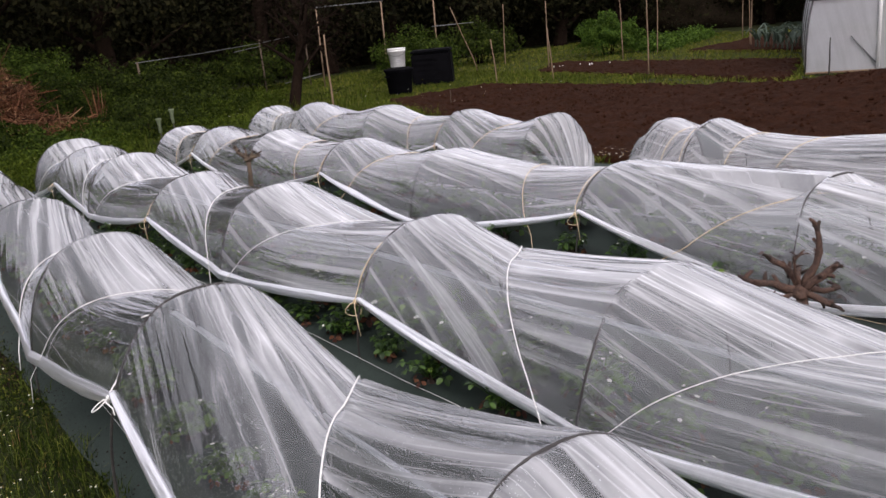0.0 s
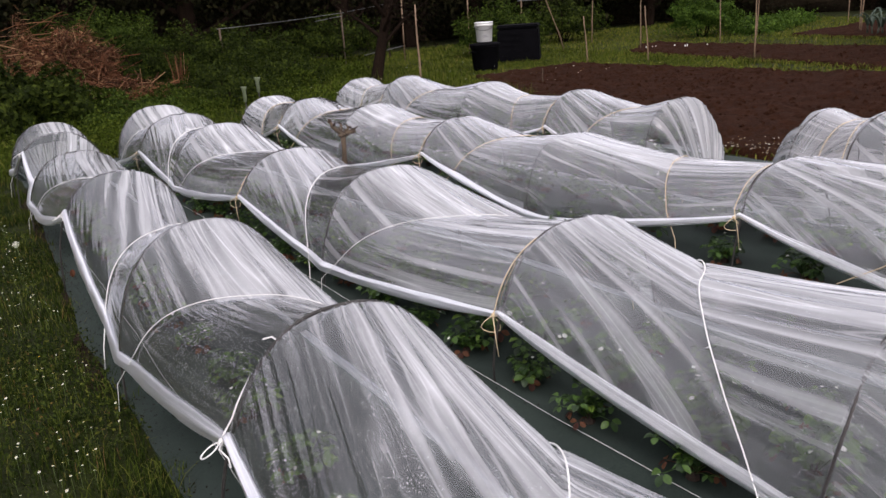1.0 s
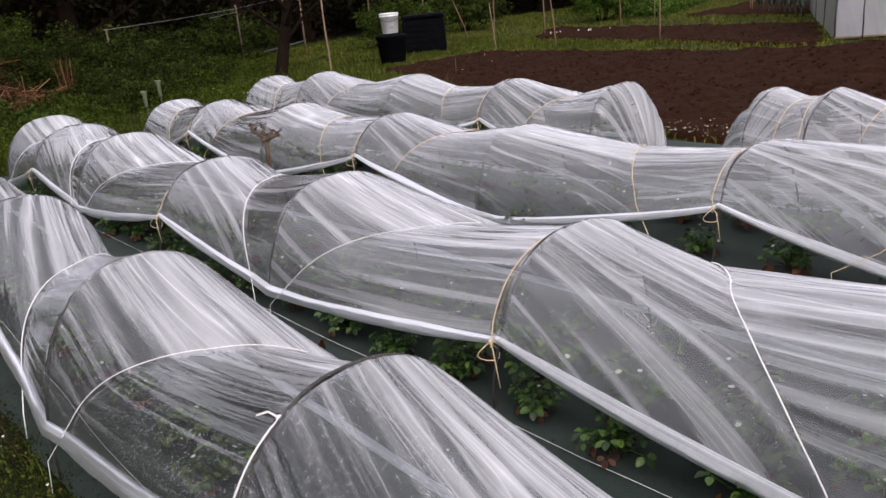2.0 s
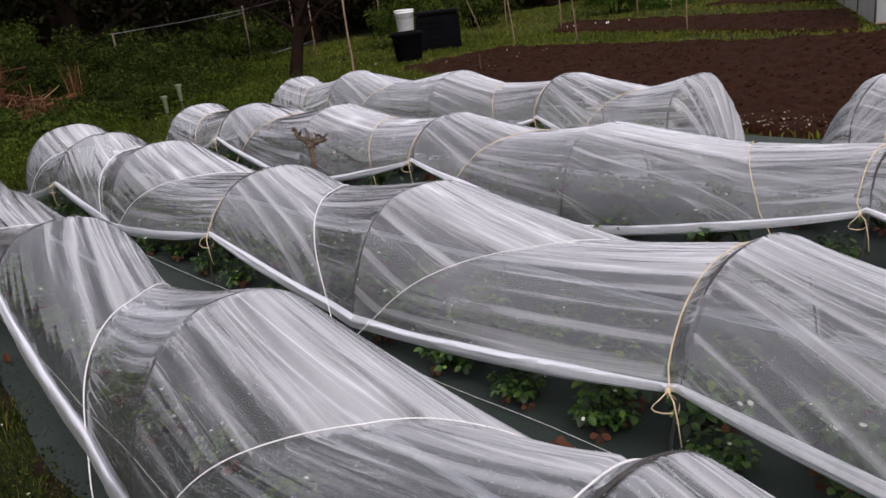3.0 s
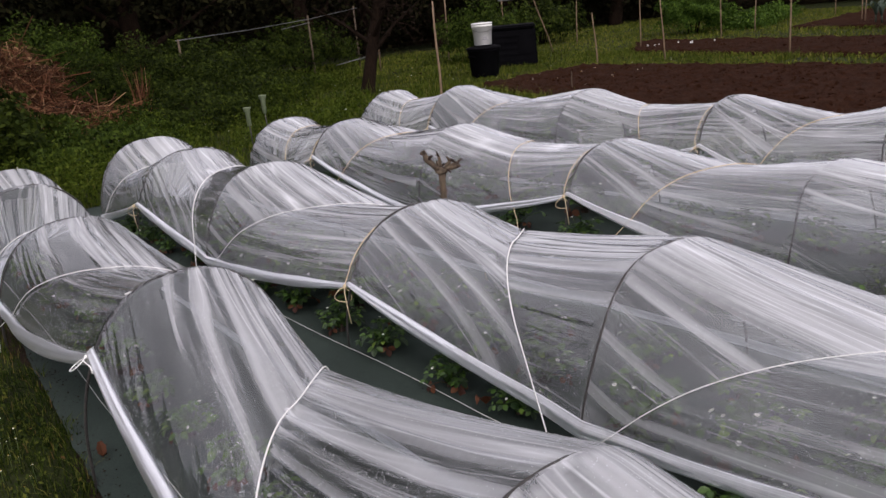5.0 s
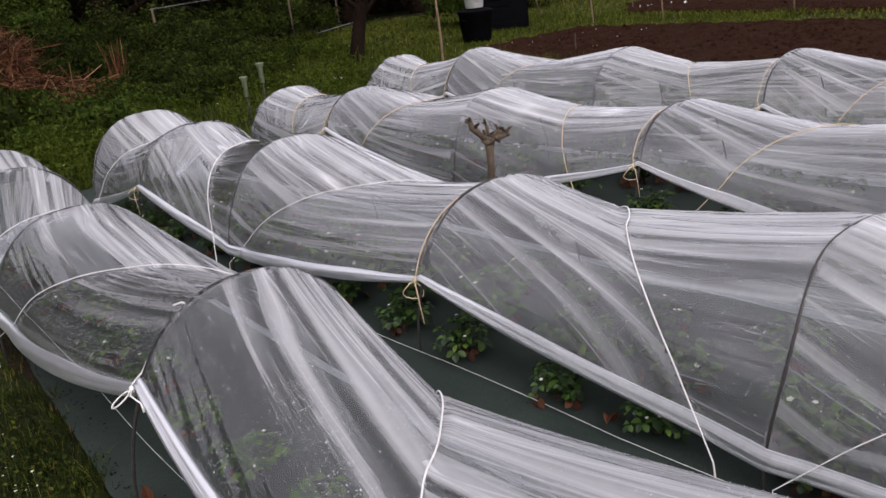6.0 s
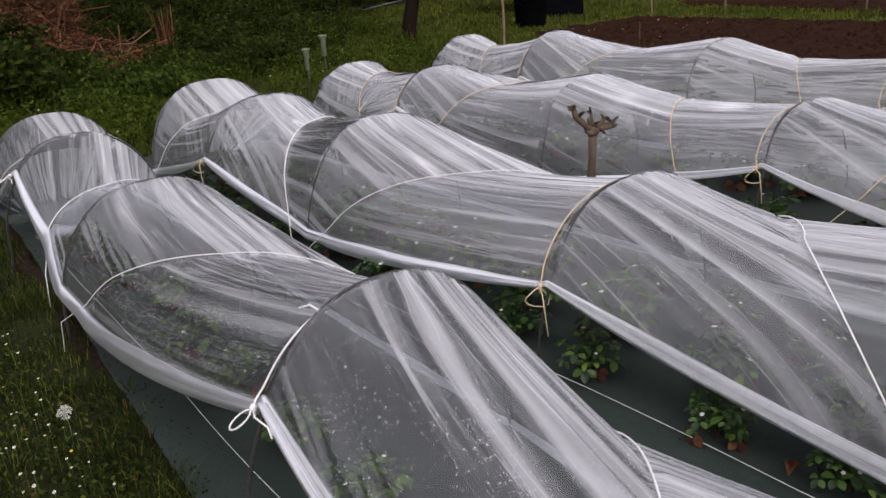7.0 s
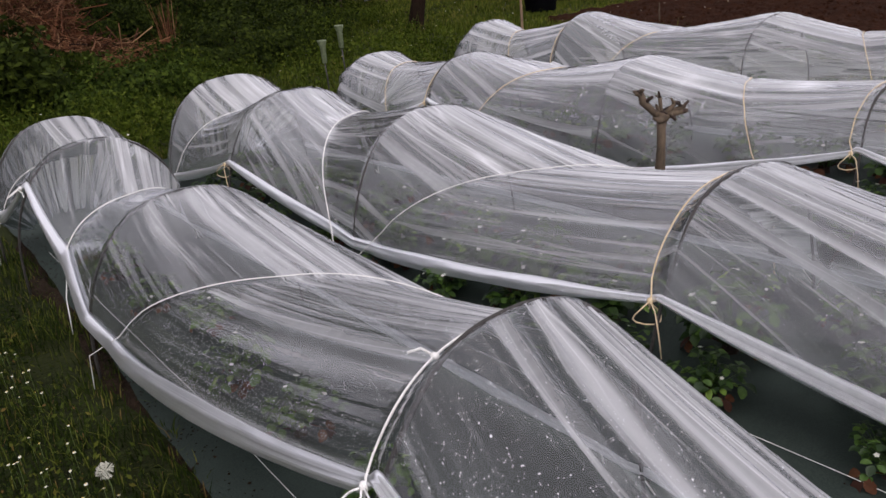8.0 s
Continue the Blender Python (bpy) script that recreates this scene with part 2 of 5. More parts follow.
WEED = leafy("weed_leaf", [(0, (0.02, 0.036, 0.004)), (0.6, (0.05, 0.078, 0.008)), (1, (0.1, 0.13, 0.018))], rough=0.75, spec=0.06, patch=0.7)
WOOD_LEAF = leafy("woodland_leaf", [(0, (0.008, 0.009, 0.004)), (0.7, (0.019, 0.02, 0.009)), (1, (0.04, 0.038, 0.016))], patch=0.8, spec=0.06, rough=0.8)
DRY = leafy("dry_stalk", [(0, (0.025, 0.011, 0.006)), (0.45, (0.12, 0.045, 0.023)), (0.8, (0.22, 0.105, 0.055)), (1, (0.4, 0.26, 0.15))], 0.85, 0.15, 0.1, patch=0.8)
LEEK = leafy("leek_leaf", [(0, (0.03, 0.055, 0.04)), (1, (0.085, 0.125, 0.095))], 0.5, 0.4)


# ---------- building helpers ----------
def mesh_ob(name, verts, faces, material, parent=None, smooth=True, uvs=None):
    me = bpy.data.meshes.new(name)
    me.from_pydata(verts, [], faces)
    if uvs is not None:
        lay = me.uv_layers.new(name="UVMap")
        idx = np.zeros(len(me.loops), dtype=np.int32)
        me.loops.foreach_get("vertex_index", idx)
        lay.data.foreach_set("uv", np.asarray(uvs, dtype=np.float32)[idx].ravel())
    if smooth:
        me.polygons.foreach_set("use_smooth", [True] * len(me.polygons))
    me.materials.append(material)
    me.update()
    ob = new(name, me)
    if parent:
        ob.parent = parent
    return ob


def part(name, bm, material, parent=None, label="", smooth=False):
    me = bpy.data.meshes.new(name)
    bm.to_mesh(me)
    bm.free()
    if smooth:
        me.polygons.foreach_set("use_smooth", [True] * len(me.polygons))
    me.materials.append(material)
    ob = new(name, me)
    if parent:
        ob.parent = parent
    return tagged(ob, label)


def tube_data(points, radius, sides=6, cap=True):
    """Vertices and faces of a round rod along points; radius is a number or one for each point."""
    P = [Vector(p) for p in points]
    rad = radius if isinstance(radius, (list, tuple)) else [radius] * len(P)
    verts, faces = [], []
    side = None
    for i, p in enumerate(P):
        d = (P[min(i + 1, len(P) - 1)] - P[max(i - 1, 0)]).normalized()
        if side is None:
            side = d.cross(Vector((0, 0, 1)) if abs(d.z) < 0.9 else Vector((0, 1, 0))).normalized()
        side = (side - d * side.dot(d)).normalized()
        up = side.cross(d)
        for k in range(sides):
            a = 2 * math.pi * k / sides
            verts.append(p + (side * math.cos(a) + up * math.sin(a)) * rad[i])
    for i in range(len(P) - 1):
        for k in range(sides):
            a, b = i * sides + k, i * sides + (k + 1) % sides
            faces.append((a, b, b + sides, a + sides))
    if cap:
        faces.append(tuple(range(sides))[::-1])
        faces.append(tuple((len(P) - 1) * sides + k for k in range(sides)))
    return verts, faces


def tube(name, points, radius, material, parent=None, sides=6, label=""):
    v, f = tube_data(points, radius, sides)
    return tagged(mesh_ob(name, v, f, material, parent), label)


def merge(parts):
    V, F = [], []
    for v, f in parts:
        o = len(V)
        V.extend(v)
        F.extend(tuple(i + o for i in q) for q in f)
    return V, F


def empty(name, loc=(0, 0, 0), label="", category="", group="", kind=""):
    ob = new(name)
    ob.location = loc
    ob.empty_display_size = 0.1
    return tagged(ob, label, category, group, kind)


def fbm(x, y, z=0.0):
    return noise.fractal(Vector((x, y, z)), 0.6, 2.0, 4)


def leaf_cloud(rng, n, place, size, tilt=1.0, aspect=1.6):
    """n small pointed leaves (two triangles each); place() gives a point and an outward way."""
    V, F = np.zeros((n * 4, 3)), []
    for i in range(n):
        p, o = place(rng)
        d = Vector((rng.gauss(0, 1), rng.gauss(0, 1), rng.gauss(0, 1) * 0.6)).normalized()
        nrm = (Vector(o) * 1.0 + d * tilt).normalized()
        u = nrm.cross(Vector((rng.gauss(0, 1), rng.gauss(0, 1), rng.gauss(0, 1)))).normalized()
        w = nrm.cross(u)
        s = size * rng.uniform(0.6, 1.4)
        b = i * 4
        p = Vector(p)
        V[b] = p - u * s * aspect * 0.5
        V[b + 1] = p + w * s * 0.4 - nrm * s * 0.1
        V[b + 2] = p + u * s * aspect * 0.5 - nrm * s * 0.2
        V[b + 3] = p - w * s * 0.4 - nrm * s * 0.1
        F.append((b, b + 1, b + 2, b + 3))
    return V.tolist(), F


def blades(rng, spots, h_lo, h_hi, width, droop=0.75):
    """Grass blades: bent tapering strips."""
    V, F = [], []
    for x, y, z, k in spots:
        h = rng.uniform(h_lo, h_hi) * k
        a, lean = rng.uniform(0, 6.283), rng.uniform(0.1, droop) * h
        dx, dy = math.cos(a), math.sin(a)
        px, py = -dy * width * 0.5, dx * width * 0.5
        b = len(V)
        V += [(x - px, y - py, z - 0.01), (x + px, y + py, z - 0.01),
              (x + dx * lean * 0.35 + px * 0.8, y + dy * lean * 0.35 + py * 0.8, z + h * 0.6),
              (x + dx * lean * 0.35 - px * 0.8, y + dy * lean * 0.35 - py * 0.8, z + h * 0.6),
              (x + dx * lean, y + dy * lean, z + h)]
        F += [(b, b + 1, b + 2, b + 3), (b + 3, b + 2, b + 4)]
    return V, F


# ---------- ground ----------
def ground_z(x, y):
    """Nearly level garden; a slight heap of earth by the polytunnel."""
    z = 0.0
    if x > 4.5:
        z += 0.35 * math.exp(-((x - 8.6) / 1.6) ** 2 - ((y - 0.6) / 1.9) ** 2)
    return z


def left_edge(y):
    return -1.16 + 0.07 * max(0.0, y - 1.5)


def sheet(name, x0, x1, y0, y1, step, z, material, rough, edge=None, label="", seed=0.0, category=""):
    nx, ny = int((x1 - x0) / step) + 1, int((y1 - y0) / step) + 1
    V, F = [], []
    for j in range(ny):
        for i in range(nx):
            x, y = x0 + (x1 - x0) * i / (nx - 1), y0 + (y1 - y0) * j / (ny - 1)
            on = i in (0, nx - 1) or j in (0, ny - 1)
            wx = wy = 0.0
            if edge:
                k = edge if on else 0.0
                wx, wy = k * fbm(x * 1.3, y * 1.3, seed), k * fbm(x * 1.3, y * 1.3, seed + 7)
            if i < 5 and x0 < -1:
                x += (1 - i / 5) * (left_edge(y) - x0)
            V.append((x + wx, y + wy, ground_z(x, y) + z + (-0.012 if on and rough > 0.01 else rough * fbm(x * 5, y * 5, seed))))
    for j in range(ny - 1):
        for i in range(nx - 1):
            a = j * nx + i
            F.append((a, a + 1, a + nx + 1, a + nx))
    return tagged(mesh_ob(name, V, F, material), label, category, "", "structure")


def big_ground():
    xs = [-900, -300, -100, -40, -20] + [i * 1.0 for i in range(-12, 31)] + [40, 60, 100, 300, 900]
    ys = [-900, -300, -100, -40, -20] + [i * 1.0 for i in range(-12, 31)] + [40, 60, 100, 300, 900]
    V = [(x, y, ground_z(x, y) - 0.03) for y in ys for x in xs]
    n = len(xs)
    F = [(j * n + i, j * n + i + 1, (j + 1) * n + i + 1, (j + 1) * n + i) for j in range(len(ys) - 1) for i in range(n - 1)]
    return tagged(mesh_ob("ground", V, F, TURF), "damp mossy garden ground under rough grass", "ground", "", "structure")


big_ground()
sheet("membrane_sheet", -1.13, 3.85, -6.0, 6.75, 0.11, 0.0, MEMBRANE, 0.008, 0.02, "dark green woven weed membrane laid under the tunnels", 3.0, "membrane")


# ---------- low tunnels ----------
N_SUP = 2.4


def hoop_point(cx, a, H, ang):
    """Point of a hoop; ang runs from 0 at the left foot to pi at the right foot."""
    c, s = math.cos(ang), max(math.sin(ang), 0.0)
    return cx - a * math.copysign(abs(c) ** (2 / N_SUP), c), H * s ** (2 / N_SUP)


PERM = np.random.RandomState(3).permutation(512)


def wave(x, y, seed):
    """Smooth gradient noise on arrays, about -1 to 1; seed picks another field and may be an array."""
    x, y = np.asarray(x, float), np.asarray(y, float)
    k = (np.asarray(seed) * 37).astype(int)
    ix, iy = np.floor(x).astype(int), np.floor(y).astype(int)
    fx, fy = x - ix, y - iy

    def corner(dx, dy):
        a = PERM[(PERM[(ix + dx + k) & 511] + iy + dy) & 511] * (2 * np.pi / 512)
        return np.cos(a) * (fx - dx) + np.sin(a) * (fy - dy)

    u, v = fx * fx * (3 - 2 * fx), fy * fy * (3 - 2 * fy)
    lo_ = corner(0, 0) * (1 - u) + corner(1, 0) * u
    hi_ = corner(0, 1) * (1 - u) + corner(1, 1) * u
    return 1.5 * (lo_ * (1 - v) + hi_ * v)


class Row:
    """One strawberry tunnel. hoops: (y, height, tied) with tied hoops holding the gathered hem up at a knot."""

    def __init__(self, x_of, half, hoops, knot_z, low_z, near_end=None, far_end=None, seed=0, pinch=0.22, peg=0.12, pleat=1.0, slant=False, thin=0.6, bare_ties=()):
        self.x_of, self.a, self.hoops, self.kz, self.lz = x_of, half, sorted(hoops), knot_z, low_z
        self.near_end, self.far_end, self.seed, self.pleat = near_end, far_end, seed, pleat
        self.ty = [h[0] for h in self.hoops if h[2]]
        self.cords = []
        for i, (y, H, tied) in enumerate(self.hoops):
            if tied:
                self.cords.append(("knot" if y in bare_ties else "tie", y + 0.02, y + 0.15, 0.03 if y in bare_ties else 0.13))
                if slant and i + 1 < len(self.hoops) and self.hoops[i + 1][0] - y > 0.8:
                    self.cords.append(("stay", y + 0.34, y + 0.98, pinch * 1.05))
                if slant and i > 0:
                    self.cords.append(("stay", y - 0.32, y - 1.0, pinch * 1.1))
            elif not slant:
                if i + 1 < len(self.hoops):
                    self.cords.append(("stay", y + peg, self.hoops[i + 1][0], pinch))
                if i > 0:
                    self.cords.append(("thin", y - 0.03, self.hoops[i - 1][0], pinch * thin))

    def height(self, y):
        return np.interp(y, [h[0] for h in self.hoops], [h[1] for h in self.hoops])

    def hem_z(self, y):
        y = np.asarray(y, float)
        k = np.array(self.ty)
        i = np.clip(np.searchsorted(k, y, "right"), 1, len(k) - 1)
        u = (y - k[i - 1]) / (k[i] - k[i - 1])
        inside = self.lz + (self.kz - self.lz) * np.abs(2 * u - 1) ** 1.35
        near = np.min(np.abs(y[..., None] - k), axis=-1)
        outside = self.lz * 0.5 + (self.kz - self.lz * 0.5) * np.maximum(0.0, 1 - near / 0.9) ** 1.3
        return np.where((y >= k[0]) & (y < k[-1]), inside, outside)

    def angles(self, y):
        H = self.height(y)
        a0 = np.arcsin(np.minimum(1, (np.minimum(self.hem_z(y), H * 0.9) / H) ** (N_SUP / 2)))
        a1 = np.arcsin(np.minimum(1, (0.07 / H) ** (N_SUP / 2)))
        return H, a0, a1

    def arc(self, y, s):
        H, a0, a1 = self.angles(np.asarray(y, float))
        return float((a0 + (math.pi - a1 - a0) * s) / math.pi)

    def marks(self, q):
        """Where each hoop and cord crosses the line q of the arch, and how far each draws the film in."""
        pin = np.maximum(np.sin(np.pi * q), 0.0) ** 0.5
        ys = [np.full_like(q, h[0]) for h in self.hoops] + [yl + (yr - yl) * q for _, yl, yr, _ in self.cords]
        fs = [np.ones_like(q) for h in self.hoops] + [1 - p * pin for _, _, _, p in self.cords]
        return np.stack(ys, -1), np.stack(fs, -1)

    def pull(self, y, s, b, far):
        """Fold coordinates: the lines fan down from the near side of a hoop and run level elsewhere."""
        d = far - y
        k = np.where(b < len(self.hoops), 0.08 + 0.55 * np.clip(0.42 - s, 0, 1), 0.02)
        return s + k * d, d

    def surf(self, y, s, folds=True, lift=0.0):
        """Surface points for arrays y and s, s from 0 (left hem) to 1 (right hem), with the fold height and the mark on the far side."""
        y, s = np.broadcast_arrays(np.asarray(y, float), np.asarray(s, float))
        shape, y, s = y.shape, y.ravel().copy(), s.ravel()
        H, a0, a1 = self.angles(y)
        ang = a0 + (math.pi - a1 - a0) * s
        cx = np.array([self.x_of(v) for v in y]) + self.a
        c, sn = np.cos(ang), np.maximum(np.sin(ang), 0.0)
        x, z = cx - self.a * np.sign(c) * np.abs(c) ** (2 / N_SUP), H * sn ** (2 / N_SUP)
        q = ang / math.pi
        my, mf = self.marks(q)
        order = np.argsort(my, axis=1)
        ys_, fs_ = np.take_along_axis(my, order, 1), np.take_along_axis(mf, order, 1)
        n = my.shape[1]
        i = np.clip((ys_ <= y[:, None]).sum(1), 1, n - 1)
        row_ = np.arange(len(y))
        ya, yb, fa, fb, b = ys_[row_, i - 1], ys_[row_, i], fs_[row_, i - 1], fs_[row_, i], order[row_, i]
        gap = np.maximum(yb - ya, 1e-4)
        u = np.clip((y - ya) / gap, 0, 1)
        f = fa + (fb - fa) * u - 0.012 * np.sin(np.pi * u) * np.minimum(1, gap / 0.6)
        end = np.ones_like(y)
        for e, sgn in ((self.near_end, -1), (self.far_end, 1)):
            if e is not None:
                d = (y - e) * sgn
                k = d > 0
                if k.any():
                    dk, sk = d[k], s[k]
                    end[k] = np.maximum(0.06, 1 - (dk / 0.32) ** 1.7)
                    f[k] += (0.07 * wave(sk * 38, 0.3, self.seed + 2) + 0.05 * wave(sk * 70, 0.4, self.seed + 3)) * np.minimum(1, dk / 0.12)
                    y[k] += sgn * 0.05 * wave(sk * 16, 0.7, self.seed) * np.minimum(1, dk / 0.1) - sgn * 0.35 * dk * (1 if sgn < 0 else 0.2)
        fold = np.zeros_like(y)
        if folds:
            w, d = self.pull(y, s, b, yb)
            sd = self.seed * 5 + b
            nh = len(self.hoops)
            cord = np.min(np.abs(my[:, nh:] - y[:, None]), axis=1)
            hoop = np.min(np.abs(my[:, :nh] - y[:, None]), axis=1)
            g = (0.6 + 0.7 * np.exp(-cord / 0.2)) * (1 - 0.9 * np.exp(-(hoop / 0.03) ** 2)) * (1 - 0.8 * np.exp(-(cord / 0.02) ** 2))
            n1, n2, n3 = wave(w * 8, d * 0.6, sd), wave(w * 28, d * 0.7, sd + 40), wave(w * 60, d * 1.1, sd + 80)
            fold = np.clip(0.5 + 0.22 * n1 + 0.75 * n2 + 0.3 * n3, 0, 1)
            r2, r3 = 0.5 - 2.2 * np.abs(n2), 0.5 - 2.2 * np.abs(n3)
            f += g * (0.028 * n1 + self.pleat * (0.016 * r2 + 0.006 * r3)) * (0.3 + 0.7 * np.sin(np.pi * np.clip(s, 0, 1)))
        x = cx + (x - cx) * (1 - 0.45 * (1 - f) + lift) * (0.45 + 0.55 * end)
        z = 0.1 + (z - 0.1) * (f + lift)
        z = np.where(end < 1, 0.02 + (z - 0.02) * end, z)
        return np.stack((x, y, z), -1).reshape(shape + (3,)), fold.reshape(shape), b.reshape(shape), my.reshape(shape + (n,))

    def at(self, y, s, folds=True, lift=0.0):
        return Vector(self.surf(y, s, folds, lift)[0].tolist())


def build_tunnel(row, y0, y1, cord_mat, tie_mat, label, step=0.02, across=190, film=None):
    t = empty("low_tunnel", (0, 0, 0), label, "low tunnel", "strawberry tunnels")
    # the stretch behind the start of the path is coarser
    ys = np.concatenate((np.arange(y0, min(-2.2, y1), 0.07), np.arange(max(y0, -2.2), y1, step), [y1]))
    ss = np.linspace(0, 1, across + 1)
    Y, S = np.meshgrid(ys, ss, indexing="ij")
    P, fold, far, my = row.surf(Y, S)
    n, ny = across + 1, len(ys)
    P, fold, far, my = P.reshape(-1, 3), fold.ravel(), far.ravel(), my.reshape(n * ny, -1)
    Yf, Sf = Y.ravel(), S.ravel()
    a = (np.arange(ny - 1)[:, None] * n + np.arange(across)[None, :]).ravel()
    Q = np.stack((a, a + 1, a + n + 1, a + n), 1)
    mid = Yf[Q].mean(1)
    kind_ = np.zeros(len(Q), int)
    if row.far_end is not None:
        kind_[mid > row.far_end] = 1
    if row.near_end is not None:
        kind_[mid < row.near_end] = 2
    for k, nm in enumerate(("film", "end_drape", "end_drape.001")):
        fs = Q[kind_ == k]
        if not len(fs):
            continue
        used, inv = np.unique(fs, return_inverse=True)
        inv = inv.reshape(fs.shape)
        ob = mesh_ob(nm, P[used].tolist(), inv.tolist(), (film or FILM) if k == 0 else FILM_END, t)
        me = ob.data
        b = far[fs[:, 0]]
        yb = np.take_along_axis(my[fs], b[:, None, None], 2)[..., 0]
        w, d = row.pull(Yf[fs], Sf[fs], b[:, None], yb)
        uv = np.stack((w + b[:, None] * 1.37 + row.seed * 3.1, d + b[:, None] * 5.3), -1).astype(np.float32)
        me.uv_layers.new(name="UVMap").data.foreach_set("uv", uv.ravel())
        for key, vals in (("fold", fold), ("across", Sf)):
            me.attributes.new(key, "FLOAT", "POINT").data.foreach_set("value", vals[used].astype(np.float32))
    # gathered hem: a flattened wrinkled roll of several layers
    for side, s in (("hem", 0.0), ("far_hem", 1.0)):
        V, F, U = [], [], []
        sides, sg = 18, (1 if s == 0 else -1)
        lo, hi = (row.near_end if row.near_end is not None else y0), (row.far_end if row.far_end is not None else y1)
        m = int((hi - lo) / 0.014)
        yy = lo + (hi - lo) * np.arange(m + 1) / m
        C, C2 = row.surf(yy, s, False)[0], row.surf(yy, s + sg * 0.06, False)[0]
        deep = {1.0: 0.017, 2.0: 0.014}.get(row.seed, 0.013) * (1.0 if s == 0 else 0.35)
        for j, y in enumerate(yy):
            c = Vector(C[j].tolist())
            up = (Vector(C2[j].tolist()) - c).normalized()
            out_ = Vector((-up.z * sg, 0, up.x * sg))
            near = min(abs(y - k) for k in row.ty)
            loose = min(1, near / 0.45) ** 0.8
            w = (0.011 + deep * loose) * (1 + 0.3 * noise.noise(Vector((y * 2.3, s * 9, row.seed))))
            th = 0.009 + 0.004 * loose
            for k in range(sides):
                a = 2 * math.pi * k / sides
                rr = 1 + 0.75 * noise.noise(Vector((k * 1.7, y * 1.1, row.seed + 3))) + 0.25 * noise.noise(Vector((k * 0.9, y * 9, row.seed))) * loose
                p = c + up * (w * (math.cos(a) + 0.15)) * (0.85 + 0.15 * rr) + out_ * (th * math.sin(a) * rr + 0.004)
                V.append((p.x, p.y, max(0.006, p.z)))
                U.append((k / sides, y * 0.6))
        for j in range(m):
            for k in range(sides):
                a, b = j * sides + k, j * sides + (k + 1) % sides
                F.append((a, b, b + sides, a + sides))
        tagged(mesh_ob("hem", V, F, HEM, t, True, U), "gathered milky plastic edge")
    for y, H, tied in row.hoops:
        cx = row.x_of(y) + row.a
        pts = []
        for k in range(41):
            x, z = hoop_point(cx, row.a - 0.004, H - 0.006, math.pi * k / 40)
            pts.append((x, y + 0.012 * math.sin(k * 0.35 + row.seed), z))
        pts[0] = (pts[0][0] - 0.004, y, -0.06)
        pts[-1] = (pts[-1][0] + 0.004, y, -0.06)
        tube("hoop", pts, 0.005, STEEL, t, 6)
    for kind, yl, yr, p in row.cords:
        pts = []
        q0 = row.at(yl, 0.0, False)
        if kind in ("tie", "knot"):
            r, m_ = 0.0023, tie_mat
            pts += [(q0.x - 0.02, yl, q0.z - 0.02), (q0.x - 0.012, yl, q0.z + 0.015)]
        else:
            r, m_ = (0.0022 if kind == "stay" else 0.0015), cord_mat
            pts += [(q0.x - 0.05, yl - 0.02, 0.0), (q0.x - 0.035, yl, q0.z * 0.55)]
        for k in range(2, 39):
            s = k / 40
            y = yl + (yr - yl) * row.arc(yl + (yr - yl) * s, s)
            wob = 0.004 * noise.noise(Vector((s * 9, yl, row.seed)))
            pts.append(row.at(y + wob, s, False, 0.02))
        e = pts[-1]
        pts.append((e[0] + 0.04, yr, 0.0))
        if kind == "knot":
            pts = pts[:12]
        else:
            tube("cord", pts, r, m_, t, 6)
        if kind in ("tie", "knot"):
            # bow: a loop and a loose tail at the knot
            kx, ky, kz = q0.x - 0.018, yl, q0.z
            loop = [(kx, ky, kz)] + [(kx - 0.012 - 0.026 * math.sin(a), ky - 0.012 * math.sin(2 * a) + 0.02 * math.sin(a), kz - 0.034 * (1 - math.cos(a)) * 0.9) for a in [0.5 * i for i in range(1, 12)]] + [(kx, ky, kz - 0.004)]
            if tie_mat is CORD_W:
                loop = [(kx, ky, kz)] + [(kx - 0.008 - 0.022 * (1 - math.cos(a)), ky + 0.02 * math.sin(a), kz - 0.012 * (1 - math.cos(a)) - 0.004 * math.sin(a)) for a in [0.5 * i for i in range(1, 13)]] + [(kx, ky, kz - 0.004)]
            tube("bow_loop", loop, r * 0.9, m_, t, 6)
            tail = [(kx, ky, kz), (kx - 0.02, ky - 0.05, kz + 0.012), (kx - 0.012, ky - 0.085, kz + 0.002), (kx - 0.014, ky - 0.1, kz - 0.014)] if tie_mat is CORD_W else [(kx, ky, kz), (kx - 0.02, ky - 0.03, kz - 0.012), (kx - 0.025, ky - 0.045, kz - 0.07), (kx - 0.02, ky - 0.05, max(0.02, kz - 0.14))]
            tube("cord_tail", tail, r * 0.9, m_, t, 6)
            bm = bmesh.new()
            bmesh.ops.create_icosphere(bm, subdivisions=2, radius=0.009, matrix=Matrix.Translation((kx, ky, kz)) @ Matrix.Diagonal((0.8, 1.0, 1.25, 1)))
            part("knot", bm, m_, t, smooth=True)
            if tie_mat is CORD_W and kind == "tie":
                c = Vector(pts[11])
                bm = bmesh.new()
                bmesh.ops.create_icosphere(bm, subdivisions=2, radius=0.007, matrix=Matrix.Translation(c) @ Matrix.Diagonal((1.1, 1.3, 0.9, 1)))
                part("knot", bm, m_, t, smooth=True)
                tube("cord_tail", [c, c + Vector((-0.012, 0.02, 0.012)), c + Vector((-0.03, 0.035, 0.006))], 0.0024, m_, t, 5)
    return t


